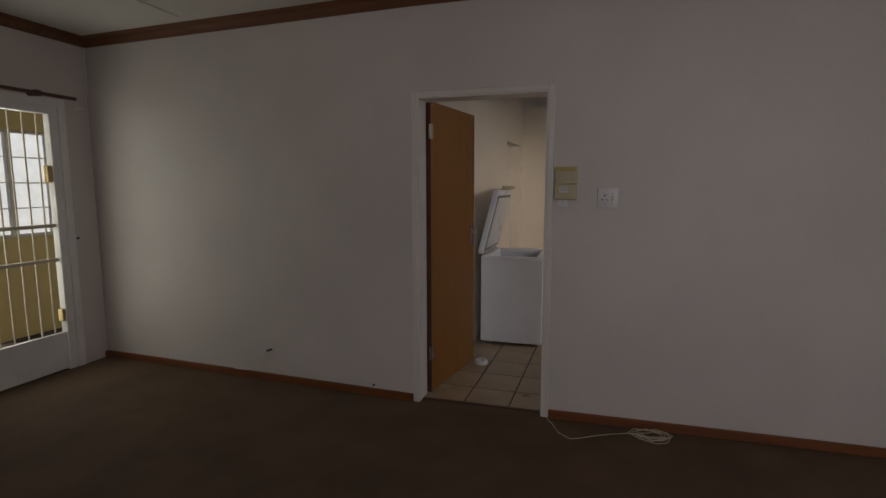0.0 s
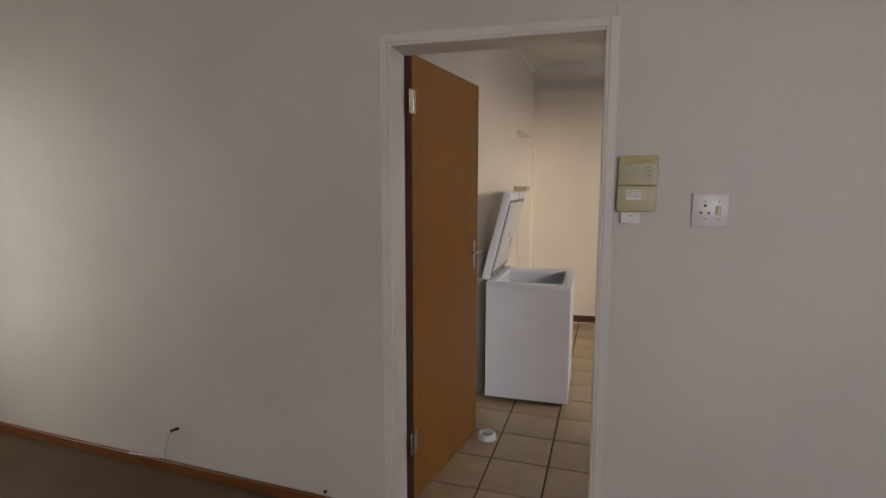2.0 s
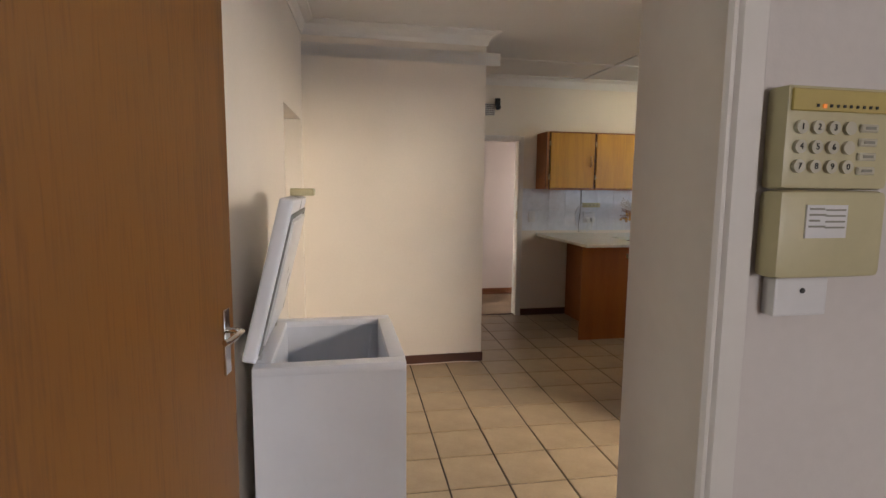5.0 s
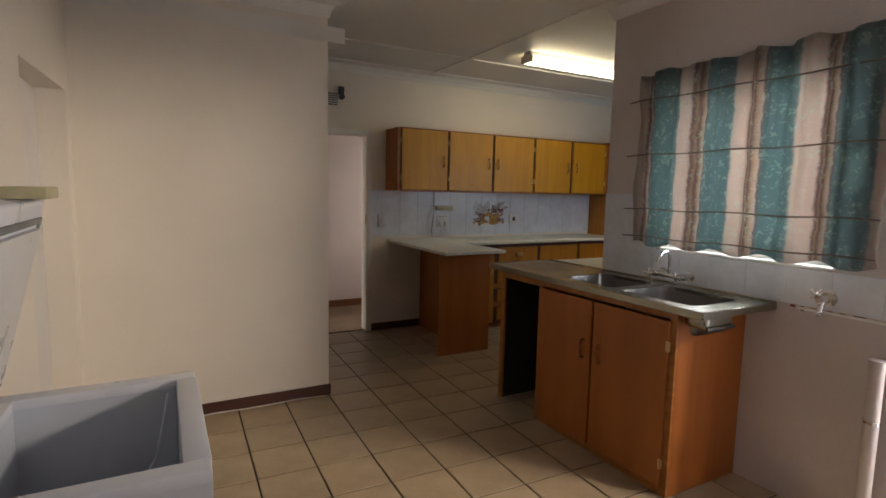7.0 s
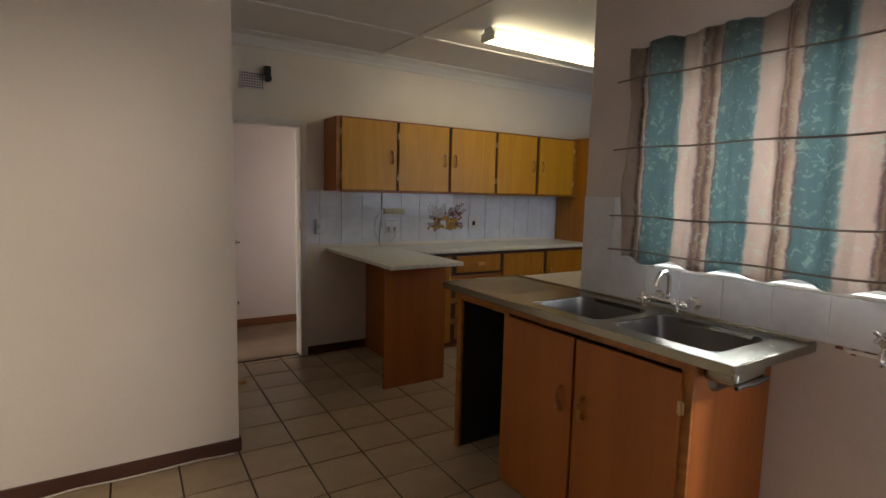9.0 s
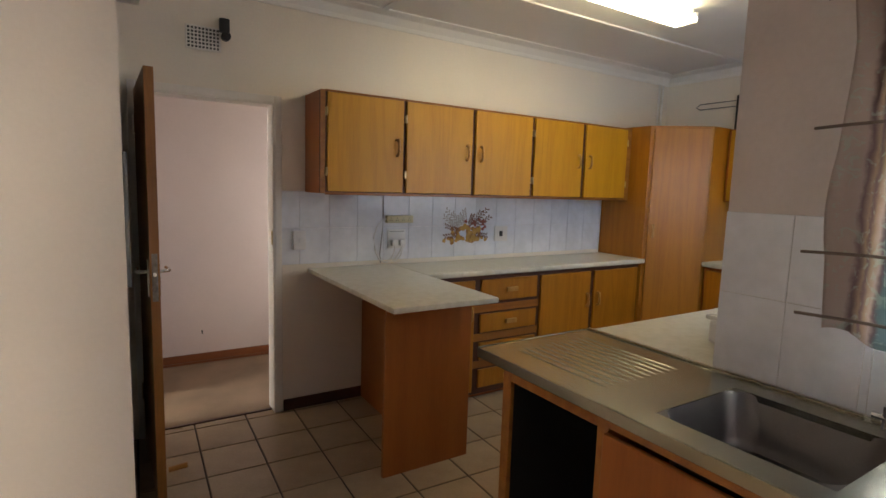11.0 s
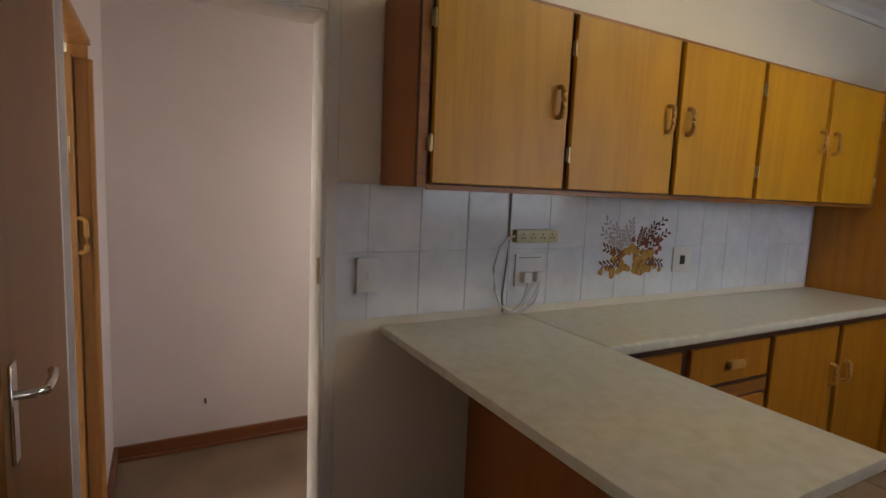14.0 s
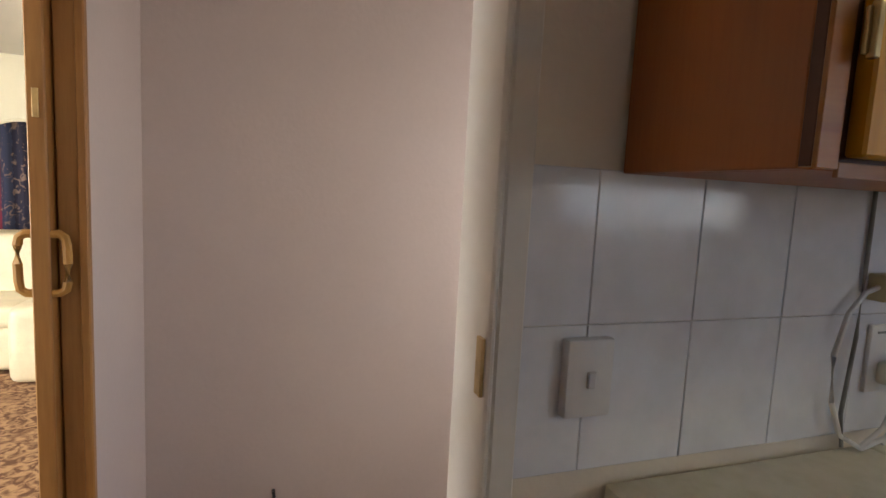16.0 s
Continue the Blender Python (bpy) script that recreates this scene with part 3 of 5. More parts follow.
structure("trim_gate_frame", WHITE, [(LX, LX + 0.012, 2.77, 2.83, 0, 2.14), (LX, LX + 0.012, 1.87, 1.93, 0, 2.14), (LX, LX + 0.012, 1.93, 2.77, 2.08, 2.14)], "white painted frame round the gate", 0.003)

# porch window frame and far white house wall
t = Thing("porch_window", (-5.68, 3.0, 0.97), "cream steel window frame in the porch wall", "window", kind="structure")
t.boxes("frame", BARS, [(-5.70, -5.66, 2.2, 3.76, 0.97, 1.0), (-5.70, -5.66, 2.2, 3.76, 1.99, 2.02), (-5.70, -5.66, 2.2, 2.24, 1.0, 1.99), (-5.70, -5.66, 3.72, 3.76, 1.0, 1.99), (-5.70, -5.66, 3.33, 3.37, 1.0, 1.99), (-5.70, -5.66, 2.8, 2.84, 1.0, 1.99)] + [(-5.69, -5.67, 2.24, 3.72, z, z + 0.012) for z in (1.25, 1.5, 1.75)], 0.002)
structure("neighbour_wall", WHITE, [(-12.2, -12.0, -8, 16, -0.12, 3.0)], "sunlit white boundary wall outside")

# curtain rod over the gate
t = Thing("curtain_rod", (LX + 0.08, 2.0, 2.14), "brown timber curtain rod on a bracket", "curtain rod")
t.part("rod", SKIRT_D, lambda bm: bm_cyl(bm, (LX + 0.09, 0.8, 2.15), (LX + 0.09, 2.86, 2.15), 0.014), "", True)
t.part("bracket", SKIRT_D, lambda bm: (bm_box(bm, LX, LX + 0.1, 2.55, 2.58, 2.13, 2.16, 0.004), bm_cyl(bm, (LX + 0.09, 2.545, 2.15), (LX + 0.09, 2.585, 2.15), 0.024)), "", True)


# ---------- windows ----------


def steel_window(name, axis, a, s0, s1, z0, z1, label, n=3):
    """A steel casement frame with panes in an opening; a is the glass plane."""
    c = (a, (s0 + s1) / 2, z0) if axis == "y" else ((s0 + s1) / 2, a, z0)
    t = Thing(name, c, label, "window", kind="structure")

    def r(p0, p1, q0, q1, d):
        return (a - d, a + d, p0, p1, q0, q1) if axis == "y" else (p0, p1, a - d, a + d, q0, q1)
    rows = [r(s0, s1, z0, z0 + 0.035, 0.02), r(s0, s1, z1 - 0.035, z1, 0.02)]
    k = (s1 - s0) / n
    for i in range(n + 1):
        p = s0 + i * k
        rows.append(r(max(s0, p - 0.018), min(s1, p + 0.018), z0 + 0.035, z1 - 0.035, 0.018))
    rows.append(r(s0, s1, z0 + 0.68 * (z1 - z0), z0 + 0.68 * (z1 - z0) + 0.03, 0.012))
    t.boxes("frame", WHITE, rows, 0.002)
    for i in range(n):
        g = t.part("pane", GLASS, lambda bm: bm_box(bm, *r(s0 + i * k + 0.02, s0 + (i + 1) * k - 0.02, z0 + 0.037, z1 - 0.037, 0.002)))
        g.visible_shadow = False
    return t


steel_window("window_1", "y", XS + 0.09, 4.22, 5.16, 1.17, 2.03, "white steel window behind the striped curtain")
steel_window("window_2", "x", YR - 0.09, 2.75, 4.45, 1.2, 2.1, "white steel kitchen window")
steel_window("window_3", "x", -2.69, 0.3, 2.1, 0.9, 2.1, "unseen white steel window added for the living room light")
steel_window("window_4", "y", -4.05, 7.4, 9.6, 0.7, 2.1, "unseen white steel window added for the lounge light")
structure("window_sill", WHITE, [(XS - 0.012, XS + 0.08, 4.22, 5.16, 1.155, 1.17)], "white window sill", 0.003)

# striped curtain over the sink window
t = Thing("striped_curtain", (1.86, 4.755, 1.2), "teal and pink striped curtain gathered on horizontal cords", "curtain")


def curtain_sheet(bm):
    ny, nz = 150, 34
    y0, y1 = 4.025, 5.30
    g = []
    for i in range(ny + 1):
        u = i / ny
        y = y0 + u * (y1 - y0)
        fold = 0.020 * math.sin(2 * math.pi * u * 6.5) + 0.010 * math.sin(2 * math.pi * u * 15 + 1)
        bot = 1.195 + 0.03 * abs(math.sin(math.pi * u * 5.0 + 0.4)) ** 1.5 * -1 + 0.012
        top = 2.20 + 0.010 * math.sin(2 * math.pi * u * 5)
        col = []
        for j in range(nz + 1):
            v = j / nz
            z = bot + v * (top - bot)
            puff = 0.012 * abs(math.sin(math.pi * (v * 3.6 + 0.35)))
            col.append(bm.verts.new((1.868 + fold * (0.65 + 0.35 * v) - puff, y + 0.012 * math.sin(9 * v + 5 * u) * (1 if u > 0.95 or u < 0.05 else 0.2), z)))
        g.append(col)
    for i in range(ny):
        for j in range(nz):
            bm.faces.new((g[i][j], g[i + 1][j], g[i + 1][j + 1], g[i][j + 1]))


sheet = t.part("cloth", CURTAIN, curtain_sheet, "", True)
sol = sheet.modifiers.new("thickness", "SOLIDIFY")
sol.thickness = 0.0015
for z in (1.235, 1.40, 1.72, 2.04):
    t.part("cord", BARS_D, lambda bm: bm_tube(bm, [(1.833 + 0.004 * math.sin(i), 4.02 + i * 0.0735, z + 0.004 * math.sin(i * 0.9)) for i in range(19)], 0.0045, 6), "thin dark hanging rod", True)

# ---------- cupboards ----------


def pull(t, o, out, vertical=True, under=None, mat=None, size=0.10):
    """A rounded wooden bow handle standing off a door at o."""
    o, out = Vector(o), Vector(out)
    side = Vector((0, 0, 1)) if vertical else Vector((-out.y, out.x, 0))
    h = size / 2
    pts = [(-h, 0.0), (-h, 0.014), (-h + 0.008, 0.025), (-h + 0.025, 0.028), (0, 0.029), (h - 0.025, 0.028), (h - 0.008, 0.025), (h, 0.014), (h, 0.0)]
    t.part("handle", mat or HANDLE, lambda bm: bm_tube(bm, [o + side * a + out * b for a, b in pts], 0.0095, 8), "pale wooden bow handle", True, under)


def hinge_pair(t, x, y, z0, z1, axis="y"):
    for z in (z0 + 0.10, z1 - 0.14):
        rows = [(x - 0.009, x + 0.009, y - 0.003, y + 0.002, z, z + 0.045), (x - 0.004, x + 0.004, y - 0.009, y, z - 0.004, z + 0.05)] if axis == "y" else [(y - 0.004, y + 0.002, x - 0.012, x + 0.012, z, z + 0.045), (y - 0.009, y, x - 0.004, x + 0.004, z - 0.004, z + 0.05)]
        t.boxes("hinge", BRASS, rows, 0.001, "small brass cabinet hinge")


# wall cabinet on the back wall
WY = 7.79
t = Thing("wall_cabinet", (2.77, YB, 1.48), "honey oak wall cabinet with five flush doors", "cabinet")
t.boxes("body", OAK_R, [(1.345, 1.365, WY + 0.018, YB - 0.012, 1.48, 2.10), (1.365, 4.185, WY + 0.018, YB - 0.012, 1.48, 1.498), (1.365, 4.185, WY + 0.018, YB - 0.012, 2.08, 2.10), (1.365, 4.185, YB - 0.024, YB - 0.012, 1.498, 2.08), (4.167, 4.185, WY + 0.018, YB - 0.012, 1.498, 2.08)], 0.002)
# Full dark sheet behind the doors, painting the shade in their gaps.
t.boxes("face_frame", GAP_SHADE, [(1.345, 4.185, WY + 0.004, WY + 0.018, 1.482, 2.098)], 0.001, "dark sheet that paints the shade in the door gaps")
t.boxes("stile", OAK_X, [(1.345, 1.376, WY - 0.002, WY + 0.004, 1.48, 2.10), (4.125, 4.185, WY - 0.002, WY + 0.004, 1.488, 2.092), (1.376, 4.185, WY - 0.002, WY + 0.004, 1.472, 1.488), (1.376, 4.185, WY - 0.002, WY + 0.004, 2.092, 2.104)], 0.001)
for x0, x1, hs in ((1.387, 1.902, 1), (1.928, 2.455, 1), (2.485, 3.014, -1), (3.046, 3.566, 1), (3.606, 4.115, -1)):
    d = t.box("door", OAK, x0, x1, WY - 0.018, WY + 0.003, 1.493, 2.088, 0.003)
    pull(t, (x1 - 0.045 if hs > 0 else x0 + 0.045, WY - 0.018, 1.785), (0, -1, 0), True, d)
    hinge_pair(t, x0 - 0.008 if hs > 0 else x1 + 0.008, WY - 0.014, 1.49, 2.09)

# base cabinet on the back wall
BY = 7.62
t = Thing("base_cabinet", (3.1, YB, 0), "oak base cabinet with drawers and two doors", "cabinet")
t.boxes("body", OAK_R, [(1.99, 4.19, BY + 0.02, YB - 0.015, 0.06, 0.925), (2.02, 4.19, BY + 0.07, YB - 0.015, 0.0, 0.06)], 0.002)
t.boxes("face_frame", GAP_SHADE, [(1.99, 4.20, BY + 0.006, BY + 0.02, 0.05, 0.925)], 0.001, "dark sheet that paints the shade in the door gaps")
t.boxes("rail", OAK_X, [(2.41, 3.02, BY + 0.001, BY + 0.006, z, z + 0.055) for z in (0.655, 0.445, 0.245)], 0.001)
for z0, z1 in ((0.735, 0.895), (0.51, 0.645), (0.31, 0.435), (0.10, 0.235)):
    d = t.box("drawer", OAK_DIM, 2.465, 2.99, BY - 0.014, BY + 0.005, z0, z1, 0.003)
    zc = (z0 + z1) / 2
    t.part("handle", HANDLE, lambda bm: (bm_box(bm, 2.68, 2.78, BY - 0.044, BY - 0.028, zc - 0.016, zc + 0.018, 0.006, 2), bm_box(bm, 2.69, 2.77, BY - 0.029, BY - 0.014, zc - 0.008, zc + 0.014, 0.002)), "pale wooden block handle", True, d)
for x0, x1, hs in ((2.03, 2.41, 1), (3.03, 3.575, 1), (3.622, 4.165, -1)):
    d = t.box("door", OAK_DIM, x0, x1, BY - 0.014, BY + 0.005, 0.075, 0.895, 0.003)
    pull(t, (x1 - 0.04 if hs > 0 else x0 + 0.04, BY - 0.014, 0.66), (0, -1, 0), True, d)
t = Thing("worktop", (3.1, YB, 0.93), "pale marbled laminate worktop along the wall", "worktop")
t.part("top", STONE, lambda bm: bm_box(bm, 1.985, 4.222, 7.58, YB - 0.012, 0.93, 0.97, 0.012, 3), "", True)

# peninsula table
t = Thing("peninsula", (1.66, 7.4, 0), "marbled laminate peninsula top on reddish oak panels", "counter")
t.part("top", STONE, lambda bm: bm_box(bm, 1.362, 1.980, 6.80, YB - 0.012, 0.943, 0.972, 0.006, 2), "", True)
t.box("end_panel", OAK_R, 1.43, 1.965, 7.02, 7.045, 0, 0.943, 0.002)
t.box("side_panel", OAK_R, 1.757, 1.779, 7.045, YB - 0.015, 0, 0.943, 0.002)

# tall corner cupboard with a diagonal door
t = Thing("corner_cupboard", (4.7, 7.8, 0), "tall honey oak corner cupboard with a diagonal door", "cupboard")
A, B = Vector((4.205, 7.585)), Vector((4.565, 7.265))


def corner_body(bm):
    poly = [(4.195, YB - 0.012), (4.195, 7.60), (A.x, A.y + 0.01), (B.x - 0.005, B.y + 0.02), (4.585, 7.27), (XR - 0.012, 7.27), (XR - 0.012, YB - 0.012)]
    lo = [bm.verts.new((x, y, 0.0)) for x, y in poly]
    hi = [bm.verts.new((x, y, 2.12)) for x, y in poly]
    bm.faces.new(lo[::-1])
    bm.faces.new(hi)
    for i in range(len(poly)):
        bm.faces.new((lo[i], lo[(i + 1) % 7], hi[(i + 1) % 7], hi[i]))


t.part("body", OAK_DIM, corner_body)
dn = Vector((B.y - A.y, A.x - B.x)).normalized()
dd = (B - A).normalized()


def diag_box(bm, s0, s1, d0, d1, z0, z1, bev=0.003):
    bm_box(bm, s0, s1, d0, d1, z0, z1, bev)
    m = Matrix(((dd.x, dn.x, 0, A.x), (dd.y, dn.y, 0, A.y), (0, 0, 1, 0), (0, 0, 0, 1)))
    bmesh.ops.transform(bm, matrix=m, verts=bm.verts)


L = (B - A).length
d = t.part("door", OAK_DIM, lambda bm: diag_box(bm, 0.012, L - 0.012, 0.0, 0.02, 0.05, 2.10))
ho = A + dd * 0.05 + dn * 0.02
pull(t, (ho.x, ho.y, 1.22), (dn.x, dn.y, 0), True, d)

# right-hand cabinets
t = Thing("wall_cabinet", (XR, 6.7, 1.48), "honey oak wall cabinet on the side wall", "cabinet")
t.box("body", OAK_R, 4.80, XR - 0.012, 6.15, 7.262, 1.49, 2.11, 0.002)
for y0, y1 in ((6.72, 7.235), (6.17, 6.70)):
    d = t.box("door", OAK, 4.78, 4.80, y0, y1, 1.50, 2.10, 0.003)
    pull(t, (4.78, y0 + 0.05, 1.78), (-1, 0, 0), True, d)
t = Thing("base_cabinet", (XR, 6.7, 0), "oak base cabinet under a marbled worktop", "cabinet")
t.box("body", OAK_R, 4.60, XR - 0.012, 6.15, 7.262, 0, 0.925, 0.002)
for y0, y1 in ((6.72, 7.235), (6.17, 6.70)):
    t.box("door", OAK_DIM, 4.58, 4.60, y0, y1, 0.07, 0.90, 0.003)
t = Thing("worktop", (XR, 6.7, 0.93), "pale marbled laminate worktop on the side wall", "worktop")
t.part("top", STONE, lambda bm: bm_box(bm, 4.55, XR - 0.012, 6.12, 7.262, 0.93, 0.97, 0.012, 3), "", True)

# ---------- sink unit ----------
SF, SB, S0, S1 = 1.385, XS - 0.004, 4.455, 6.165
t = Thing("sink_cabinet", (1.68, 5.3, 0), "reddish oak sink cabinet with two doors and an open bay", "cabinet")
t.boxes("body", OAK_R, [(1.43, XS - 0.005, 4.60, 4.622, 0, 0.93), (1.43, XS - 0.005, 5.60, 5.622, 0, 0.93), (1.43, XS - 0.005, 6.02, 6.045, 0, 0.93), (XS - 0.025, XS - 0.005, 4.622, 5.60, 0.05, 0.8), (1.45, XS - 0.025, 4.622, 5.60, 0.05, 0.07)], 0.002)
t.boxes("face_frame", OAK_X, [(1.412, 1.43, 4.60, 4.645, 0, 0.93), (1.412, 1.43, 5.585, 5.625, 0, 0.93), (1.412, 1.43, 6.005, 6.045, 0, 0.93), (1.412, 1.43, 4.645, 5.585, 0.895, 0.93), (1.412, 1.43, 5.625, 6.005, 0.885, 0.93), (1.412, 1.43, 4.645, 5.585, 0.0, 0.05)], 0.001)
# Black sheets put the bay's inner shade into colour, sides and back.
t.boxes("lining", BLACK, [(1.432, XS - 0.02, 6.012, 6.019, 0.0, 0.92), (1.432, XS - 0.02, 5.623, 5.628, 0.0, 0.92)], 0.0, "black sheets added to paint the shade inside the bay")
t.box("back_panel", BLACK, XS - 0.02, XS - 0.006, 5.625, 6.02, 0.0, 0.93, 0.001, "black sheet that paints the shade at the back of the bay")
for y0, y1, hy in ((5.135, 5.59, 5.19), (4.635, 5.12, 5.065)):
    d = t.box("door", OAK_R, 1.393, 1.413, y0, y1, 0.045, 0.885, 0.003)
    pull(t, (1.393, hy, 0.60), (-1, 0, 0), True, d, OAK_X)
hinge_pair(t, 4.628, 1.393, 0.05, 0.88, "x")


def sink_top(bm):
    rows = [(SF, SB, 5.60, S1, 0.945, 0.965), (SF, 1.475, S0, 5.60, 0.945, 0.965), (1.85, SB, S0, 5.60, 0.945, 0.965), (1.475, 1.85, S0, 4.565, 0.945, 0.965), (1.475, 1.85, 5.02, 5.08, 0.945, 0.965), (1.475, 1.85, 5.49, 5.60, 0.945, 0.965)]
    for r in rows:
        bm_box(bm, *r)
    bm_box(bm, SF - 0.004, SF + 0.004, S0, S1, 0.93, 0.968, 0.003)
    bm_box(bm, SF, SB, S0 - 0.004, S0 + 0.004, 0.93, 0.968, 0.003)
    bm_box(bm, SF, SB, S1 - 0.004, S1 + 0.004, 0.93, 0.968, 0.003)
    bm_box(bm, SB - 0.01, SB - 0.002, S0, S1, 0.945, 0.972, 0.003)
    for i in range(11):
        x = 1.50 + i * 0.034
        bm_tube(bm, [(x, 5.66, 0.9585), (x, 5.70, 0.9612), (x, 6.06, 0.9612), (x, 6.10, 0.9585)], 0.006, 10)


s = Thing("sink", (1.67, 5.27, 0.93), "stainless steel double sink with a ribbed drainer", "sink")
s.part("top", STEEL, sink_top, "", True)


def bowl(y0, y1):
    def build(bm):
        x0, x1, zt, zb, n = 1.470, 1.855, 0.964, 0.80, 9
        loops = []
        for z, inset, rad in ((zt, -0.002, 0.085), (zt - 0.006, 0.003, 0.08), (zb + 0.03, 0.012, 0.075), (zb + 0.006, 0.03, 0.065), (zb, 0.06, 0.05)):
            lp = []
            for cx, cy, a0 in ((x1 - rad - inset, y1 - rad - inset, 0), (x0 + rad + inset, y1 - rad - inset, 90), (x0 + rad + inset, y0 + rad + inset, 180), (x1 - rad - inset, y0 + rad + inset, 270)):
                for k in range(n):
                    q = radians(a0 + 90 * k / (n - 1))
                    lp.append(bm.verts.new((cx + rad * math.cos(q), cy + rad * math.sin(q), z)))
            loops.append(lp)
        # flat flange from the round rim to the square cut-out
        m = len(loops[0])
        for a, b in zip(loops, loops[1:]):
            for k in range(m):
                bm.faces.new((a[k], a[(k + 1) % m], b[(k + 1) % m], b[k]))
        bm.faces.new(loops[-1])
        rim = loops[0]
        corners = [(x1 + 0.01, y1 + 0.01), (x0 - 0.01, y1 + 0.01), (x0 - 0.01, y0 - 0.01), (x1 + 0.01, y0 - 0.01)]
        cv = [bm.verts.new((*c, zt)) for c in corners]
        for c in range(4):
            for k in range(n - 1):
                bm.faces.new((cv[c], rim[c * n + k], rim[c * n + k + 1]))
            bm.faces.new((cv[c], rim[c * n + n - 1], rim[((c + 1) * n) % m], cv[(c + 1) % 4]))
    return build


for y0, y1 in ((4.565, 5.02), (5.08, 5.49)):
    b = s.part("bowl", STEEL_SHADE, bowl(y0, y1), "deep rounded steel bowl", True)
    s.part("drain", CHROME, lambda bm: bm_cyl(bm, (1.69, (y0 + y1) / 2, 0.7985), (1.69, (y0 + y1) / 2, 0.804), 0.035, 20), "", True)
s.part("overflow", STEEL, lambda bm: bm_box(bm, 1.45, 1.66, 4.48, 4.598, 0.868, 0.944, 0.025, 3), "underside of the steel bowl", True)
s.part("gasket_strip", BLACK, lambda bm: bm_tube(bm, [(1.455 + i * 0.025, 4.477, 0.872 + 0.003 * math.sin(i)) for i in range(9)], 0.008, 8), "black sealing strip", True)

# mixer tap over the bowls
t = Thing("mixer_tap", (1.90, 5.03, 1.02), "old chrome wall mixer tap with two cross handles", "tap")


def mixer(bm):
    y = 5.03
    bm_tube(bm, [(1.885, y - 0.10, 1.02), (1.885, y + 0.10, 1.02)], 0.016, 12)
    for s_ in (-1, 1):
        bm_tube(bm, [(XS, y + s_ * 0.09, 1.02), (1.86, y + s_ * 0.09, 1.02)], 0.02, 12)
        bm_cyl(bm, (XS - 0.012, y + s_ * 0.09, 1.02), (XS - 0.002, y + s_ * 0.09, 1.02), 0.032)
        bm_tube(bm, [(1.86, y + s_ * 0.09, 1.02), (1.82, y + s_ * 0.09, 1.025)], 0.012, 10)
        bm_tube(bm, [(1.825, y + s_ * 0.09 - 0.028, 1.024), (1.825, y + s_ * 0.09 + 0.028, 1.024)], 0.0085, 8)
        bm_tube(bm, [(1.825, y + s_ * 0.09, 0.996), (1.825, y + s_ * 0.09, 1.052)], 0.0085, 8)
    bm_tube(bm, [(1.885, y, 1.02), (1.885, y, 1.12), (1.875, y, 1.145), (1.85, y, 1.16), (1.815, y, 1.155), (1.79, y, 1.13), (1.785, y, 1.10)], 0.010, 10)


t.part("body", CHROME, mixer, "", True)

t = Thing("wall_tap", (1.92, 4.22, 1.03), "small chrome tap on the wall above the pipe", "tap")


def washer_tap(bm):
    y = 4.225
    bm_tube(bm, [(XS, y, 1.03), (1.90, y, 1.03), (1.86, y, 1.03)], 0.017, 14)
    bm_cyl(bm, (XS - 0.018, y, 1.03), (XS - 0.002, y, 1.03), 0.036, 20)
    bm_tube(bm, [(1.90, y, 1.03), (1.878, y, 1.005), (1.87, y, 0.975), (1.87, y, 0.955)], 0.0135, 12)
    bm_tube(bm, [(1.86, y, 1.03), (1.845, y, 1.045), (1.83, y, 1.06)], 0.015, 12)
    for a in range(4):
        c, w = math.cos(a * math.pi / 2 + 0.5), math.sin(a * math.pi / 2 + 0.5)
        bm_tube(bm, [(1.828, y, 1.062), (1.828 + 0.018 * w, y + 0.026 * c, 1.062 + 0.022 * w)], 0.008, 8)


t.part("body", CHROME, washer_tap, "", True)
t = Thing("drain_pipe", (1.90, 4.0, 0), "painted plastic standpipe strapped to the wall", "pipe")
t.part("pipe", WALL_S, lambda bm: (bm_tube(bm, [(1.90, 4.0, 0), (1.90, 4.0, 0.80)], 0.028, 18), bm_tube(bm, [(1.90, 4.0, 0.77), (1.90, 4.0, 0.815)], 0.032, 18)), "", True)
t.part("strap", CHROME, lambda bm: (bm_tube(bm, [(1.90, 4.0, 0.54), (1.90, 4.0, 0.552)], 0.031, 18), bm_box(bm, 1.90, XS, 4.03, 4.034, 0.54, 0.556, 0.001)), "", True)

# white counter on the return wall
t = Thing("worktop", (2.46, 5.9, 0.93), "pale marbled laminate worktop beside the drainer", "worktop")
t.part("top", STONE, lambda bm: bm_box(bm, XS + 0.004, 2.97, YR + 0.012, 6.165, 0.925, 0.962, 0.006, 2), "", True)
t.part("edge_strip", CHROME, lambda bm: bm_box(bm, XS - 0.003, XS + 0.004, YR + 0.012, 6.165, 0.93, 0.972, 0.002), "thin bright metal joint strip")
t.boxes("support", OAK_R, [(2.92, 2.94, YR + 0.012, 6.13, 0, 0.925), (2.0, 2.92, 6.03, 6.05, 0, 0.925)], 0.002)
t = Thing("tub", (2.345, 5.76, 0.962), "white plastic tub on the worktop", "tub")
t.part("body", PLASTIC, lambda bm: bm_box(bm, 2.25, 2.44, 5.70, 5.82, 0.962, 1.055, 0.018, 3), "", True)
t.part("lid", PLASTIC, lambda bm: bm_box(bm, 2.24, 2.45, 5.69, 5.83, 1.056, 1.075, 0.008, 2), "", True)

# ---------- chest freezer ----------
F = (-1.19, -0.635, 4.275, 5.0)
t = Thing("chest_freezer", (-0.91, 4.64, 0), "white chest freezer standing open and empty", "freezer")


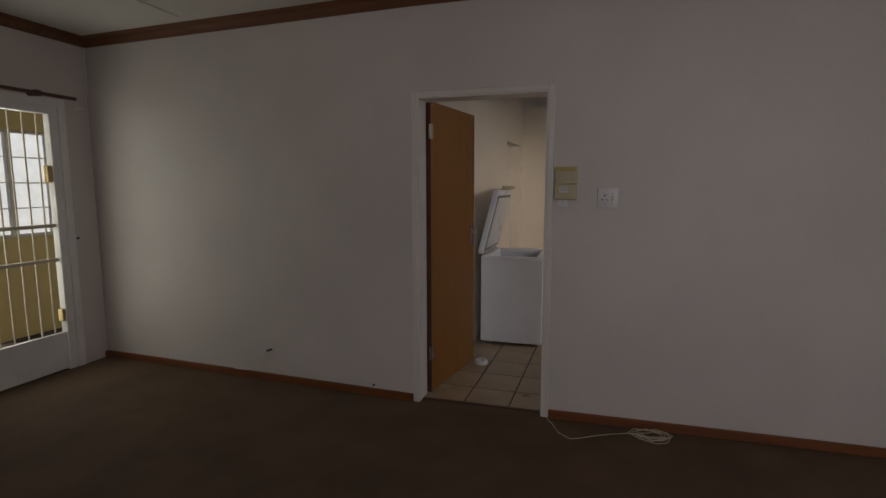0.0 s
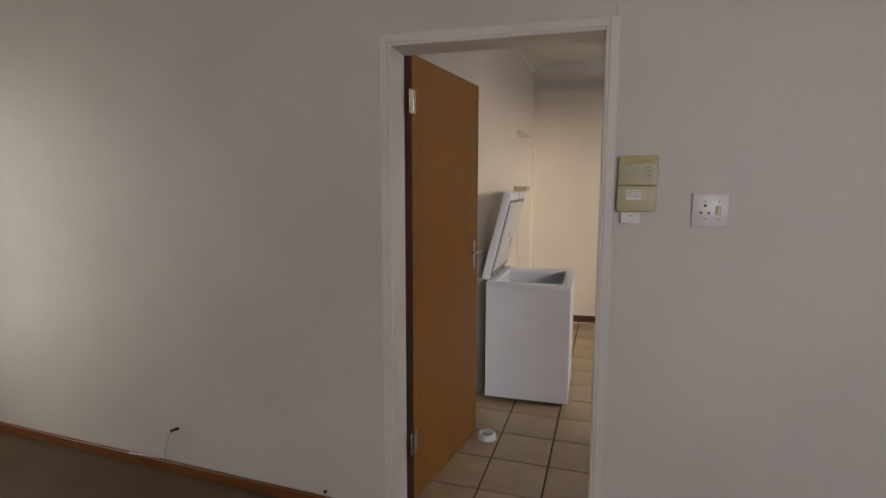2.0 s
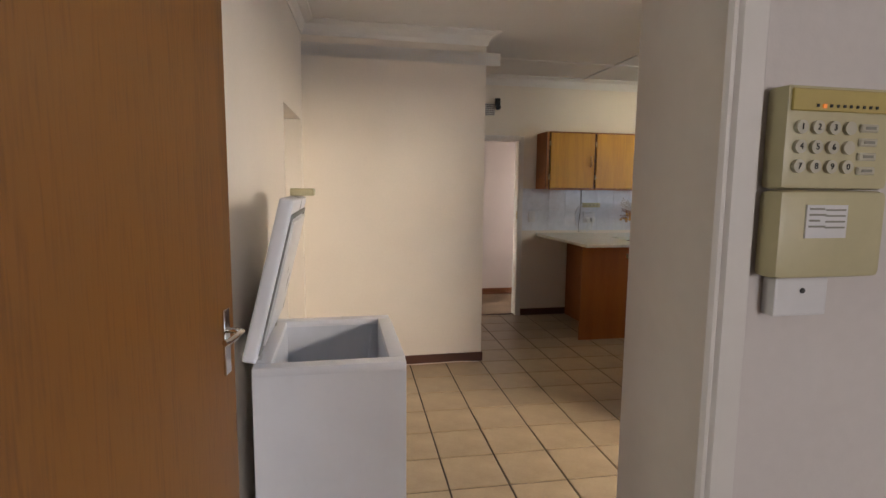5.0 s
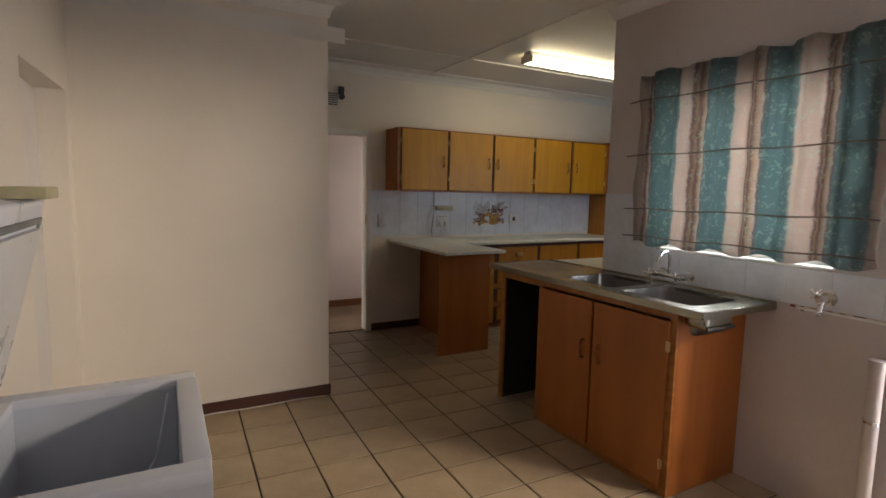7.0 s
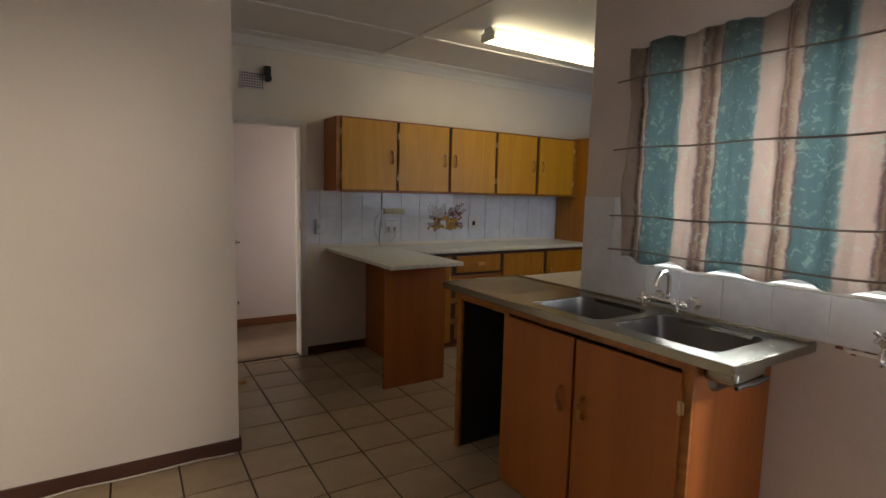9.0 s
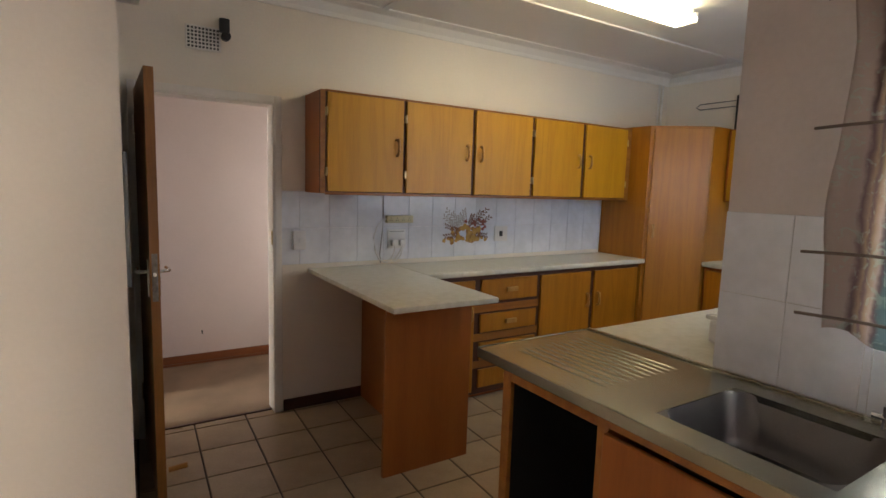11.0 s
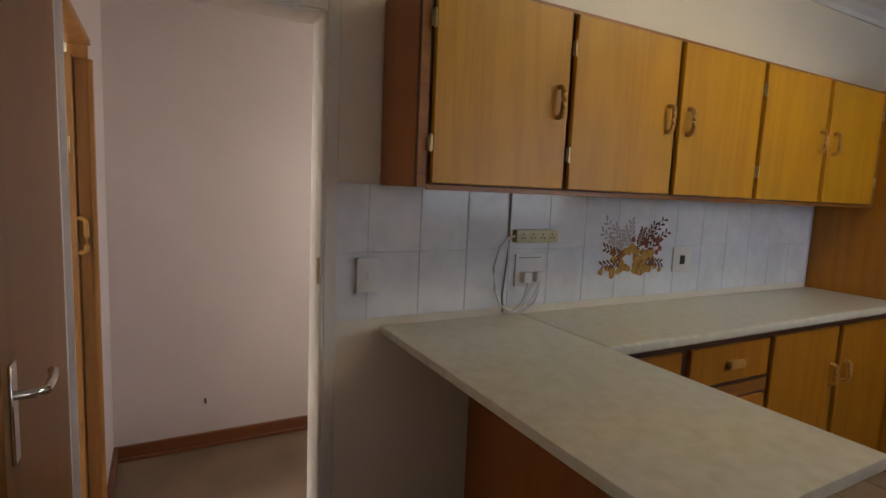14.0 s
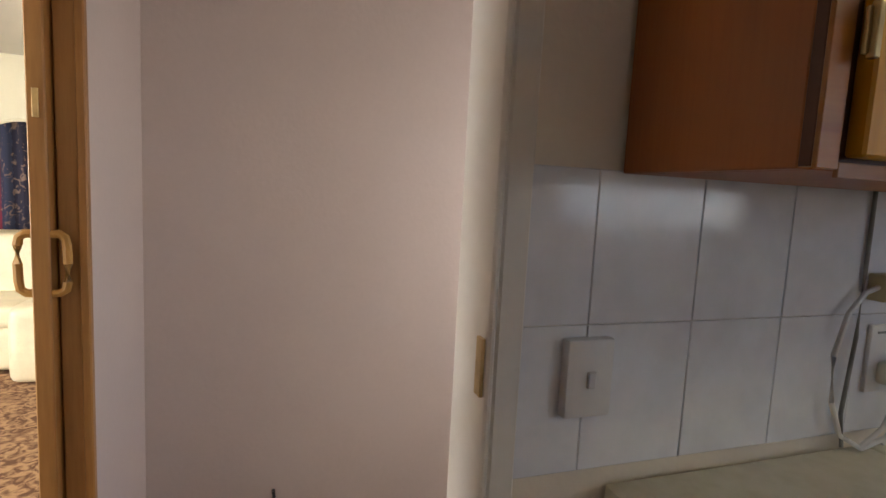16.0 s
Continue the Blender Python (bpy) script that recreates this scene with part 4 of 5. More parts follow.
def freezer_body(bm):
    x0, x1, y0, y1 = F
    k = 0.055
    bm_box(bm, x0 + 0.001, x1 - 0.001, y0 + 0.001, y1 - 0.001, 0.035, 0.10, 0.0)
    for r in ((x0, x0 + k, y0, y1), (x1 - k, x1, y0, y1), (x0 + k, x1 - k, y0, y0 + k), (x0 + k, x1 - k, y1 - k, y1)):
        bm_box(bm, *r, 0.036, 0.80, 0.0)


t.part("body", APPLIANCE, freezer_body)


def freezer_rim(bm):
    x0, x1, y0, y1 = F
    k = 0.06
    for r in ((x0, x1, y0 - 0.004, y0 + k), (x0, x1, y1 - k, y1 + 0.004), (x0 - 0.004, x0 + k, y0 + k, y1 - k), (x1 - k, x1 + 0.004, y0 + k, y1 - k)):
        bm_box(bm, *r, 0.795, 0.83, 0.008, 2)


t.part("rim", APPLIANCE, freezer_rim, "", True)
t.boxes("liner", LINER, [(F[0] + 0.056, F[0] + 0.060, F[2] + 0.06, F[3] - 0.06, 0.1, 0.80), (F[1] - 0.060, F[1] - 0.056, F[2] + 0.06, F[3] - 0.06, 0.1, 0.80), (F[0] + 0.06, F[1] - 0.06, F[2] + 0.056, F[2] + 0.06, 0.1, 0.80), (F[0] + 0.06, F[1] - 0.06, F[3] - 0.06, F[3] - 0.056, 0.1, 0.80), (F[0] + 0.06, F[1] - 0.06, F[2] + 0.06, F[3] - 0.06, 0.1, 0.104), (F[0] + 0.06, F[0] + 0.26, F[2] + 0.06, F[3] - 0.06, 0.104, 0.32)], 0.001, "pale blue-grey inner liner")
t.part("divider", LINER, lambda bm: bm_tube(bm, [(-0.72, 4.92, 0.79), (-0.76, 4.86, 0.60), (-1.05, 4.45, 0.36)], 0.005, 6), "thin wire divider")
for fx in (-1.12, -0.70):
    for fy in (4.33, 4.95):
        t.part("foot", GASKET, lambda bm: bm_cyl(bm, (fx, fy, 0), (fx, fy, 0.04), 0.018))


def tilt(build, ang=76):
    def inner(bm):
        build(bm)
        m = Matrix.Translation((-1.175, 0, 0.845)) @ Matrix.Rotation(radians(-ang), 4, "Y") @ Matrix.Translation((1.175, 0, -0.845))
        bmesh.ops.transform(bm, matrix=m, verts=bm.verts)
    return inner


lid = t.part("lid", APPLIANCE, tilt(lambda bm: bm_box(bm, -1.175, -0.575, F[2] - 0.005, F[3] + 0.005, 0.845, 0.895, 0.012, 3)), "raised white lid", True)
t.part("gasket", GASKET, tilt(lambda bm: [bm_box(bm, *r, 0.838, 0.846, 0.002) for r in ((-1.15, -0.625, F[2] + 0.02, F[2] + 0.04), (-1.15, -0.625, F[3] - 0.04, F[3] - 0.02), (-1.15, -1.13, F[2] + 0.04, F[3] - 0.04), (-0.645, -0.625, F[2] + 0.04, F[3] - 0.04))]), "grey rubber gasket")
t.part("inner_lid", PLASTIC, tilt(lambda bm: bm_box(bm, -1.12, -0.655, F[2] + 0.05, F[3] - 0.05, 0.830, 0.846, 0.006, 2)), "", True)
t.boxes("lid_hinge", CHROME, [(-1.21, -1.17, y, y + 0.05, 0.74, 0.86) for y in (4.37, 4.86)], 0.004, "steel lid hinges")
t = Thing("small_box", (-1.06, 4.86, 1.44), "pale yellow plastic carton lying on the freezer lid", "box")
t.part("body", YELLOWED, lambda bm: bm_box(bm, -1.085, -0.985, 4.74, 4.93, 1.437, 1.470, 0.006, 2), "", True)

# doorstop ring
t = Thing("doorstop", (-1.07, 3.74, 0), "white cup-shaped doorstop on the tiled floor", "doorstop")


def ring(bm):
    n = 24
    prof = [(0.030, 0.004), (0.036, 0.034), (0.044, 0.038), (0.052, 0.03), (0.056, 0.004)]
    vs = [[bm.verts.new((-1.07 + r * math.cos(2 * math.pi * k / n), 3.74 + r * math.sin(2 * math.pi * k / n), z)) for r, z in prof] for k in range(n)]
    for k in range(n):
        a, b = vs[k], vs[(k + 1) % n]
        for i in range(len(prof)):
            j = (i + 1) % len(prof)
            bm.faces.new((a[i], a[j], b[j], b[i]))


t.part("ring", PLASTIC, ring, "", True)
t = Thing("doorstop", (0.50, 7.62, 0), "small brown wooden door wedge on the floor", "doorstop")
t.part("wedge", HANDLE, lambda bm: bm_tube(bm, [(0.475, 7.62, 0.014), (0.56, 7.60, 0.03)], 0.014, 10), "", True)

# ---------- small wall things ----------
# alarm keypad beside the first door
t = Thing("alarm_keypad", (-0.39, YA0, 1.48), "yellowed plastic alarm keypad with twelve round keys", "keypad")
t.part("body", YELLOWED, lambda bm: bm_box(bm, -0.450, -0.318, YA0 - 0.028, YA0, 1.478, 1.582, 0.006, 2), "", True)
t.part("flap", YELLOWED, lambda bm: bm_box(bm, -0.452, -0.320, YA0 - 0.032, YA0 - 0.001, 1.385, 1.477, 0.008, 2), "", True)
t.box("status_band", YELLOWED2, -0.446, -0.324, YA0 - 0.030, YA0 - 0.027, 1.556, 1.578, 0.001, "amber status band")
t.boxes("status_mark", BLACK, [(-0.418 + i * 0.008, -0.4155 + i * 0.008, YA0 - 0.0312, YA0 - 0.0298, 1.560, 1.563) for i in range(10) if i != 1], 0.0)
t.boxes("status_led", glow("red_led", (0.8, 0.25, 0.05), 0.25), [(-0.411, -0.407, YA0 - 0.0315, YA0 - 0.0298, 1.559, 1.563)], 0.0, "dim amber indicator")
for r in range(3):
    for c in range(4):
        x, z = -0.434 + c * 0.0195, 1.540 - r * 0.0195
        t.part("key", INK_KEY, lambda bm: bm_cyl(bm, (x, YA0 - 0.032, z), (x, YA0 - 0.027, z), 0.0068, 14), "", True)


def digit(s, x, z, h, y=YA0 - 0.0325, mat=None):
    cu = bpy.data.curves.new("digit", "FONT")
    cu.body, cu.size, cu.align_x, cu.align_y, cu.extrude = s, h, "CENTER", "CENTER", 0.0003
    ob = new("digit", cu)
    dg = bpy.context.evaluated_depsgraph_get()
    me = bpy.data.meshes.new_from_object(ob.evaluated_get(dg))
    bpy.data.objects.remove(ob)
    me.materials.clear()
    me.materials.append(mat or BLACK)
    o = new("digit", me)
    o.parent = t.ob
    o.matrix_local = Matrix.Translation(Vector((x, y, z)) - t.base) @ pose(0, 0, 0, 90, 0, 0)
    return o


for r, row in enumerate(("123", "456", "789")):
    for c, ch in enumerate(row):
        digit(ch, -0.434 + c * 0.0195, 1.540 - r * 0.0195, 0.009)
digit("0", -0.434 + 3 * 0.0195, 1.540 - 2 * 0.0195, 0.009)
for r in range(4):
    z = 1.541 - r * 0.0145
    t.box("long_key", INK_KEY, -0.362, -0.339, YA0 - 0.031, YA0 - 0.027, z - 0.0042, z + 0.0042, 0.0015)
    t.box("key_mark", GREYPRINT, -0.357, -0.344, YA0 - 0.0316, YA0 - 0.0309, z - 0.0015, z + 0.0015, 0.0)
t.box("paper_label", PLASTIC, -0.422, -0.372, YA0 - 0.0338, YA0 - 0.0318, 1.428, 1.462, 0.0, "small white paper label")
t.boxes("label_line", GREYPRINT, [(-0.419, -0.419 + w, YA0 - 0.0345, YA0 - 0.0337, z, z + 0.002) for w, z in ((0.018, 1.457), (0.02, 1.451), (0.013, 1.445), (0.02, 1.439))] + [(-0.399, -0.375, YA0 - 0.0345, YA0 - 0.0337, z, z + 0.0018) for z in (1.456, 1.45, 1.444, 1.438)], 0.0, "faint printed lines")

t.ob.location.x += 0.012
t = Thing("junction_box", (-0.41, YA0, 1.36), "small white junction box under the keypad", "junction box")
t.part("body", PLASTIC, lambda bm: bm_box(bm, -0.425, -0.358, YA0 - 0.018, YA0, 1.342, 1.384, 0.003, 2))
t.part("screw", BLACK, lambda bm: bm_cyl(bm, (-0.391, YA0 - 0.0192, 1.370), (-0.391, YA0 - 0.017, 1.370), 0.003, 10))


def wall_socket(x0, x1, z0, z1, y):
    t = Thing("wall_socket", ((x0 + x1) / 2, y, z0), "white three-pin wall socket with a rocker switch", "socket")
    t.part("plate", PLASTIC, lambda bm: bm_box(bm, x0, x1, y - 0.012, y, z0, z1, 0.004, 2), "", True)
    cx, cz, k = x0 + 0.36 * (x1 - x0), (z0 + z1) / 2, (x1 - x0) / 0.115
    for dx, dz, r in ((0, 0.016, 0.0052), (-0.013, -0.009, 0.0045), (0.012, -0.009, 0.0045), (0, 0.03, 0.0022), (0, -0.03, 0.0022), (0.043, 0.03, 0.0022), (0.043, -0.03, 0.0022)):
        t.part("hole", BLACK, lambda bm: bm_cyl(bm, (cx + dx * k, y - 0.0135, cz + dz * k), (cx + dx * k, y - 0.011, cz + dz * k), r * k, 12), "dark pin hole")
    t.part("rocker", YELLOWED, lambda bm: bm_box(bm, cx + 0.034 * k, cx + 0.05 * k, y - 0.019, y - 0.0115, cz - 0.016 * k, cz + 0.015 * k, 0.003, 2), "cream rocker switch")


wall_socket(-0.19, -0.075, 1.335, 1.452, YA0)

# cable down the first door frame and coiled on the carpet
t = Thing("cable", (-0.43, YA0, 0), "thin white cable down the door frame, coiled on the carpet", "cable")


def coil(bm):
    pts = [(-0.462, YA0 - 0.008, 2.1), (-0.463, YA0 - 0.008, 1.6), (-0.466, YA0 - 0.008, 1.0), (-0.465, YA0 - 0.008, 0.4), (-0.463, YA0 - 0.012, 0.05), (-0.45, YA0 - 0.04, 0.006)]
    pts += [(-0.41, 2.76, 0.006), (-0.37, 2.66, 0.006), (-0.30, 2.60, 0.006), (-0.25, 2.62, 0.006), (-0.19, 2.66, 0.006), (-0.08, 2.72, 0.006), (0.04, 2.77, 0.006)]
    rnd = random.Random(4)
    for i in range(64):
        a = i * 0.55
        r = 0.055 + 0.04 * rnd.random() + 0.02 * math.sin(i * 0.21)
        pts.append((0.155 + 0.012 * math.sin(i * 0.4) + 1.15 * r * math.cos(a + 2.6), 2.745 + 0.8 * r * math.sin(a + 2.6), 0.006 + 0.016 * rnd.random() + i * 0.0003))
    bm_tube(bm, pts, 0.0024, 6)


t.part("cord", BARS, coil, "", True)

# holes and marks in the plaster
t = Thing("wall_hook", (LX, 2.82, 1.05), "small dark hook in the wall", "hook")
t.part("hook", BLACK, lambda bm: bm_tube(bm, [(LX, 2.845, 1.05), (LX + 0.02, 2.845, 1.05), (LX + 0.03, 2.84, 1.06)], 0.006, 8))
t = Thing("wall_plug", (-1.66, YA0, 0.10), "dark screw plug in the plaster", "plug")
t.part("plug", BLACK, lambda bm: bm_cyl(bm, (-1.66, YA0 - 0.006, 0.075), (-1.66, YA0 + 0.03, 0.075), 0.009, 10))
bend(t.ob.children[0])
t = Thing("wall_cable_end", (-2.60, YA0, 0.2), "short cut cable end sticking out of the wall", "cable")
t.part("cord", WALL, lambda bm: bm_tube(bm, [(-2.545, YA0 - 0.02, 0.235), (-2.57, YA0 - 0.025, 0.20), (-2.60, YA0 - 0.015, 0.12), (-2.62, YA0 - 0.01, 0.065), (-2.85, YA0 - 0.024, 0.06)], 0.004, 8))
bend(t.ob.children[0])
t.part("tip", BLACK, lambda bm: bm_tube(bm, [(-2.52, YA0, 0.24), (-2.53, YA0 - 0.02, 0.24), (-2.55, YA0 - 0.022, 0.23)], 0.007, 8))
bend(t.ob.children[1])
t = Thing("wall_plug", (0.86, 9.38, 0.28), "small dark nail in the passage wall", "nail")
t.part("plug", BLACK, lambda bm: bm_tube(bm, [(0.862, 9.38, 0.272), (0.862, 9.368, 0.27), (0.864, 9.365, 0.25)], 0.006, 8))
t = Thing("corner_wire", (LX, YA0, 2.3), "thin pale wire in the corner of the room", "cable")
t.part("cord", WHITE, lambda bm: bm_tube(bm, [(LX + 0.006, YA0 + 0.17, 2.66), (LX + 0.008, YA0 + 0.165, 2.3), (LX + 0.005, YA0 + 0.15, 2.1), (LX + 0.005, YA0 + 0.05, 2.09)], 0.004, 6))

# back wall: vent, siren, switches, plugs
t = Thing("air_vent", (0.745, YB, 2.35), "cream air brick with small square holes", "vent")
vx0, vx1, vz0, vz1 = 0.655, 0.845, 2.285, 2.42
t.box("plate", FRAME, vx0, vx1, YB - 0.012, YB, vz0, vz1, 0.003)
t.part("holes", BLACK, lambda bm: [bm_box(bm, vx0 + 0.010 + i * 0.0195, vx0 + 0.022 + i * 0.0195, YB - 0.0135, YB - 0.011, vz0 + 0.010 + j * 0.0205, vz0 + 0.022 + j * 0.0205) for i in range(9) for j in range(6)], "dark square holes")
t = Thing("motion_sensor", (0.865, YB, 2.42), "small black motion sensor on a bracket", "sensor")
t.part("body", BLACK, lambda bm: bm_box(bm, 0.83, 0.885, YB - 0.075, YB - 0.03, 2.39, 2.47, 0.01, 2), "", True)
t.part("bracket", BLACK, lambda bm: (bm_cyl(bm, (0.86, YB - 0.04, 2.44), (0.86, YB, 2.45), 0.01)), "", True)
t.part("lens", BLACK, lambda bm: bm_cyl(bm, (0.865, YB - 0.07, 2.372), (0.865, YB - 0.035, 2.372), 0.026), "", True)

YT = YB - 0.010
t = Thing("light_switch", (1.305, YT, 1.1), "white light switch on the tiles", "switch")
t.part("plate", PLASTIC, lambda bm: bm_box(bm, 1.262, 1.345, YT - 0.022, YT, 1.10, 1.225, 0.006, 2), "", True)
t.part("rocker", PLASTIC, lambda bm: bm_box(bm, 1.297, 1.312, YT - 0.027, YT - 0.021, 1.148, 1.175, 0.002, 1))
t = Thing("double_socket", (2.02, YT, 1.08), "white wall socket with two white plugs in it", "socket")
t.part("plate", PLASTIC, lambda bm: bm_box(bm, 1.95, 2.095, YT - 0.010, YT, 1.085, 1.222, 0.004, 2), "", True)
t.boxes("slot", GASKET, [(1.965, 2.08, YT - 0.0115, YT - 0.0095, 1.205, 1.209)], 0.0)
for x in (1.995, 2.06):
    t.part("plug", PLASTIC, lambda bm: (bm_box(bm, x - 0.022, x + 0.022, YT - 0.045, YT - 0.010, 1.105, 1.15, 0.008, 2), bm_tube(bm, [(x, YT - 0.04, 1.11), (x - 0.005, YT - 0.04, 1.07), (x - 0.02, YT - 0.035, 1.02), (x - 0.07, YT - 0.03, 0.985)], 0.004, 8)), "", True)
t = Thing("socket_strip", (2.035, YT, 1.27), "white multi-way socket strip on the tiles", "socket strip")
t.part("body", YELLOWED, lambda bm: bm_box(bm, 1.93, 2.145, YT - 0.035, YT, 1.272, 1.325, 0.005, 2), "", True)
for i in range(4):
    for dx, dz in ((0, 0.009), (-0.008, -0.006), (0.008, -0.006)):
        t.part("hole", BLACK, lambda bm: bm_cyl(bm, (1.962 + i * 0.05 + dx, YT - 0.0365, 1.298 + dz), (1.962 + i * 0.05 + dx, YT - 0.034, 1.298 + dz), 0.0036, 8))
t.part("lead", PLASTIC, lambda bm: bm_tube(bm, [(1.935, YT - 0.02, 1.30), (1.90, YT - 0.02, 1.29), (1.86, YT - 0.02, 1.25), (1.835, YT - 0.02, 1.17), (1.845, YT - 0.02, 1.08), (1.88, YT - 0.02, 1.01), (1.93, YT - 0.03, 0.982), (1.99, YT - 0.035, 1.0), (2.03, YT - 0.04, 1.05), (2.055, YT - 0.045, 1.11)], 0.005, 8), "looped white lead", True)
t.part("up_lead", GASKET, lambda bm: bm_tube(bm, [(1.91, YT - 0.006, 1.48), (1.912, YT - 0.006, 1.33), (1.905, YT - 0.01, 1.2), (1.888, YT - 0.012, 1.05), (1.89, YT - 0.02, 0.985)], 0.004, 8), "thin grey lead", True)
t = Thing("isolator_switch", (2.99, YT, 1.1), "cream wall plate with a black rocker", "switch")
t.part("plate", FRAME, lambda bm: bm_box(bm, 2.925, 3.06, YT - 0.01, YT, 1.11, 1.235, 0.004, 2), "", True)
t.part("rocker", BLACK, lambda bm: bm_box(bm, 2.975, 3.005, YT - 0.018, YT - 0.009, 1.15, 1.195, 0.003, 2))

# fruit-and-leaf transfer on the tiles
t = Thing("tile_picture", (2.64, YT, 1.1), "printed fruit basket and leaves in brown and gold on the tiles", "tile decoration")
INK = [paint("ink_brown", (0.16, 0.07, 0.04), 0.25, 0.1, 30), paint("ink_gold", (0.48, 0.27, 0.06), 0.25, 0.1, 30), paint("ink_ochre", (0.33, 0.16, 0.04), 0.25, 0.1, 30), paint("ink_rust", (0.27, 0.07, 0.05), 0.25, 0.1, 30), paint("ink_grey", (0.42, 0.38, 0.36), 0.25, 0.1, 30)]
rnd = random.Random(11)


def blob(bm, x, z, a, b, ang, y):
    n = 10
    c, s_ = math.cos(ang), math.sin(ang)
    ring = [bm.verts.new((x + a * math.cos(q) * c - b * math.sin(q) * abs(math.cos(q / 2)) * s_, y, z + a * math.cos(q) * s_ + b * math.sin(q) * abs(math.cos(q / 2)) * c)) for q in [2 * math.pi * k / n for k in range(n)]]
    f = bm.faces.new(ring)
    r = bmesh.ops.extrude_face_region(bm, geom=[f])
    bmesh.ops.translate(bm, vec=(0, -0.0004, 0), verts=[v for v in r["geom"] if isinstance(v, bmesh.types.BMVert)])


for kind, mat in enumerate(INK):
    def build(bm):
        if kind == 1:
            for i in range(15):
                r_ = 0.017 + 0.008 * rnd.random()
                blob(bm, 2.64 + rnd.uniform(-0.13, 0.13), 1.185 + rnd.uniform(-0.05, 0.05), r_, r_ * 1.4, rnd.random() * 6, YT - 0.0012 - i * 0.00002)
            for i in range(12):
                blob(bm, 2.44 + i * 0.036, 1.135 + rnd.uniform(-0.012, 0.012), 0.016, 0.022, rnd.random() * 6, YT - 0.0014)
        elif kind == 2:
            for i in range(30):
                blob(bm, 2.65 + rnd.uniform(-0.15, 0.14), 1.17 + rnd.uniform(-0.06, 0.05), 0.02, 0.024, rnd.random() * 6, YT - 0.0008 - i * 0.00001)
        elif kind == 3:
            for i in range(24):
                blob(bm, 2.73 + rnd.uniform(-0.1, 0.1), 1.23 + rnd.uniform(-0.05, 0.06), 0.016, 0.018, rnd.random() * 6, YT - 0.0009 - i * 0.00001)
        else:
            base = [(2.84, 1.37), (2.78, 1.35), (2.87, 1.31), (2.70, 1.32), (2.45, 1.16), (2.84, 1.16), (2.46, 1.24)] if kind == 0 else [(2.46, 1.36), (2.52, 1.33), (2.44, 1.31), (2.58, 1.32), (2.62, 1.36), (2.50, 1.27)]
            for bx, bz in base:
                ox, oz = 2.65, 1.18
                for i in range(11):
                    f = 0.42 + 0.58 * i / 10
                    px, pz = ox + (bx - ox) * f, oz + (bz - oz) * f
                    a = math.atan2(bz - oz, bx - ox) + (0.7 if i % 2 else -0.7)
                    blob(bm, px + 0.014 * math.cos(a), pz + 0.014 * math.sin(a), 0.017, 0.008, a, YT - (0.0016 if kind == 0 else 0.0006) - 0.00003 * i)
    tagged(t.part("print", mat, build), kind="stuff")

# fluorescent batten
t = Thing("fluorescent_light", (2.82, 6.84, CZ), "white twin-tube fluorescent ceiling light, switched on", "ceiling light")
t.part("housing", WHITE, lambda bm: (bm_box(bm, 2.17, 3.46, 6.80, 6.90, CZ - 0.05, CZ, 0.006, 2), bm_box(bm, 2.165, 2.185, 6.77, 6.93, CZ - 0.095, CZ - 0.03, 0.004, 1), bm_box(bm, 3.445, 3.465, 6.77, 6.93, CZ - 0.095, CZ - 0.03, 0.004, 1)), "", True)
for y in (6.785, 6.915):
    t.part("tube", TUBE, lambda bm: bm_cyl(bm, (2.185, y, CZ - 0.072), (3.445, y, CZ - 0.072), 0.018, 14), "glowing warm-white tube", True)

# pipes and drying rail by the corner
t = Thing("conduit", (4.98, YB, 2.4), "white conduits running up the wall corner", "pipe")
t.part("pipe", CEIL, lambda bm: (bm_tube(bm, [(4.93, YB - 0.012, 2.12), (4.93, YB - 0.012, 2.62)], 0.01, 10), bm_tube(bm, [(4.985, YB - 0.012, 2.12), (4.985, YB - 0.012, 2.62)], 0.01, 10)), "", True)
t = Thing("wall_rail", (XR, 7.2, 2.35), "thin wire rail on a black post above the cabinet", "rail")
t.part("post", BLACK, lambda bm: bm_box(bm, XR - 0.06, XR - 0.02, 7.29, 7.355, 2.115, 2.44, 0.004))
t.part("wire", GASKET, lambda bm: bm_tube(bm, [(XR - 0.02, 6.3, 2.40), (XR - 0.02, 7.72, 2.40), (XR - 0.02, 7.76, 2.375), (XR - 0.02, 7.72, 2.35), (XR - 0.02, 6.3, 2.35)], 0.005, 8), "", True)

# framed board on the pier beside the open door
t = Thing("notice_board", (XP, 7.05, 1.1), "plain grey board with a thin dark frame on the pier", "board")
t.box("panel", WALL_K, XP, XP + 0.008, 6.72, 7.41, 1.19, 1.60, 0.002)
t.boxes("frame", GASKET, [(XP, XP + 0.014, 6.70, 6.72, 1.17, 1.62), (XP, XP + 0.014, 7.41, 7.43, 1.17, 1.62), (XP, XP + 0.014, 6.72, 7.41, 1.17, 1.19), (XP, XP + 0.014, 6.72, 7.41, 1.60, 1.62)], 0.003)

# thin cable along the end wall skirting
t = Thing("cable", (-0.3, YE, 0), "thin pale cable lying along the skirting", "cable")
t.part("cord", WALL_K, lambda bm: bm_tube(bm, [(XL + 0.20 + i * 0.047, YE - 0.022 - 0.008 * math.sin(i * 0.7), 0.006 + 0.002 * math.sin(i)) for i in range(31)], 0.004, 6), "", True)

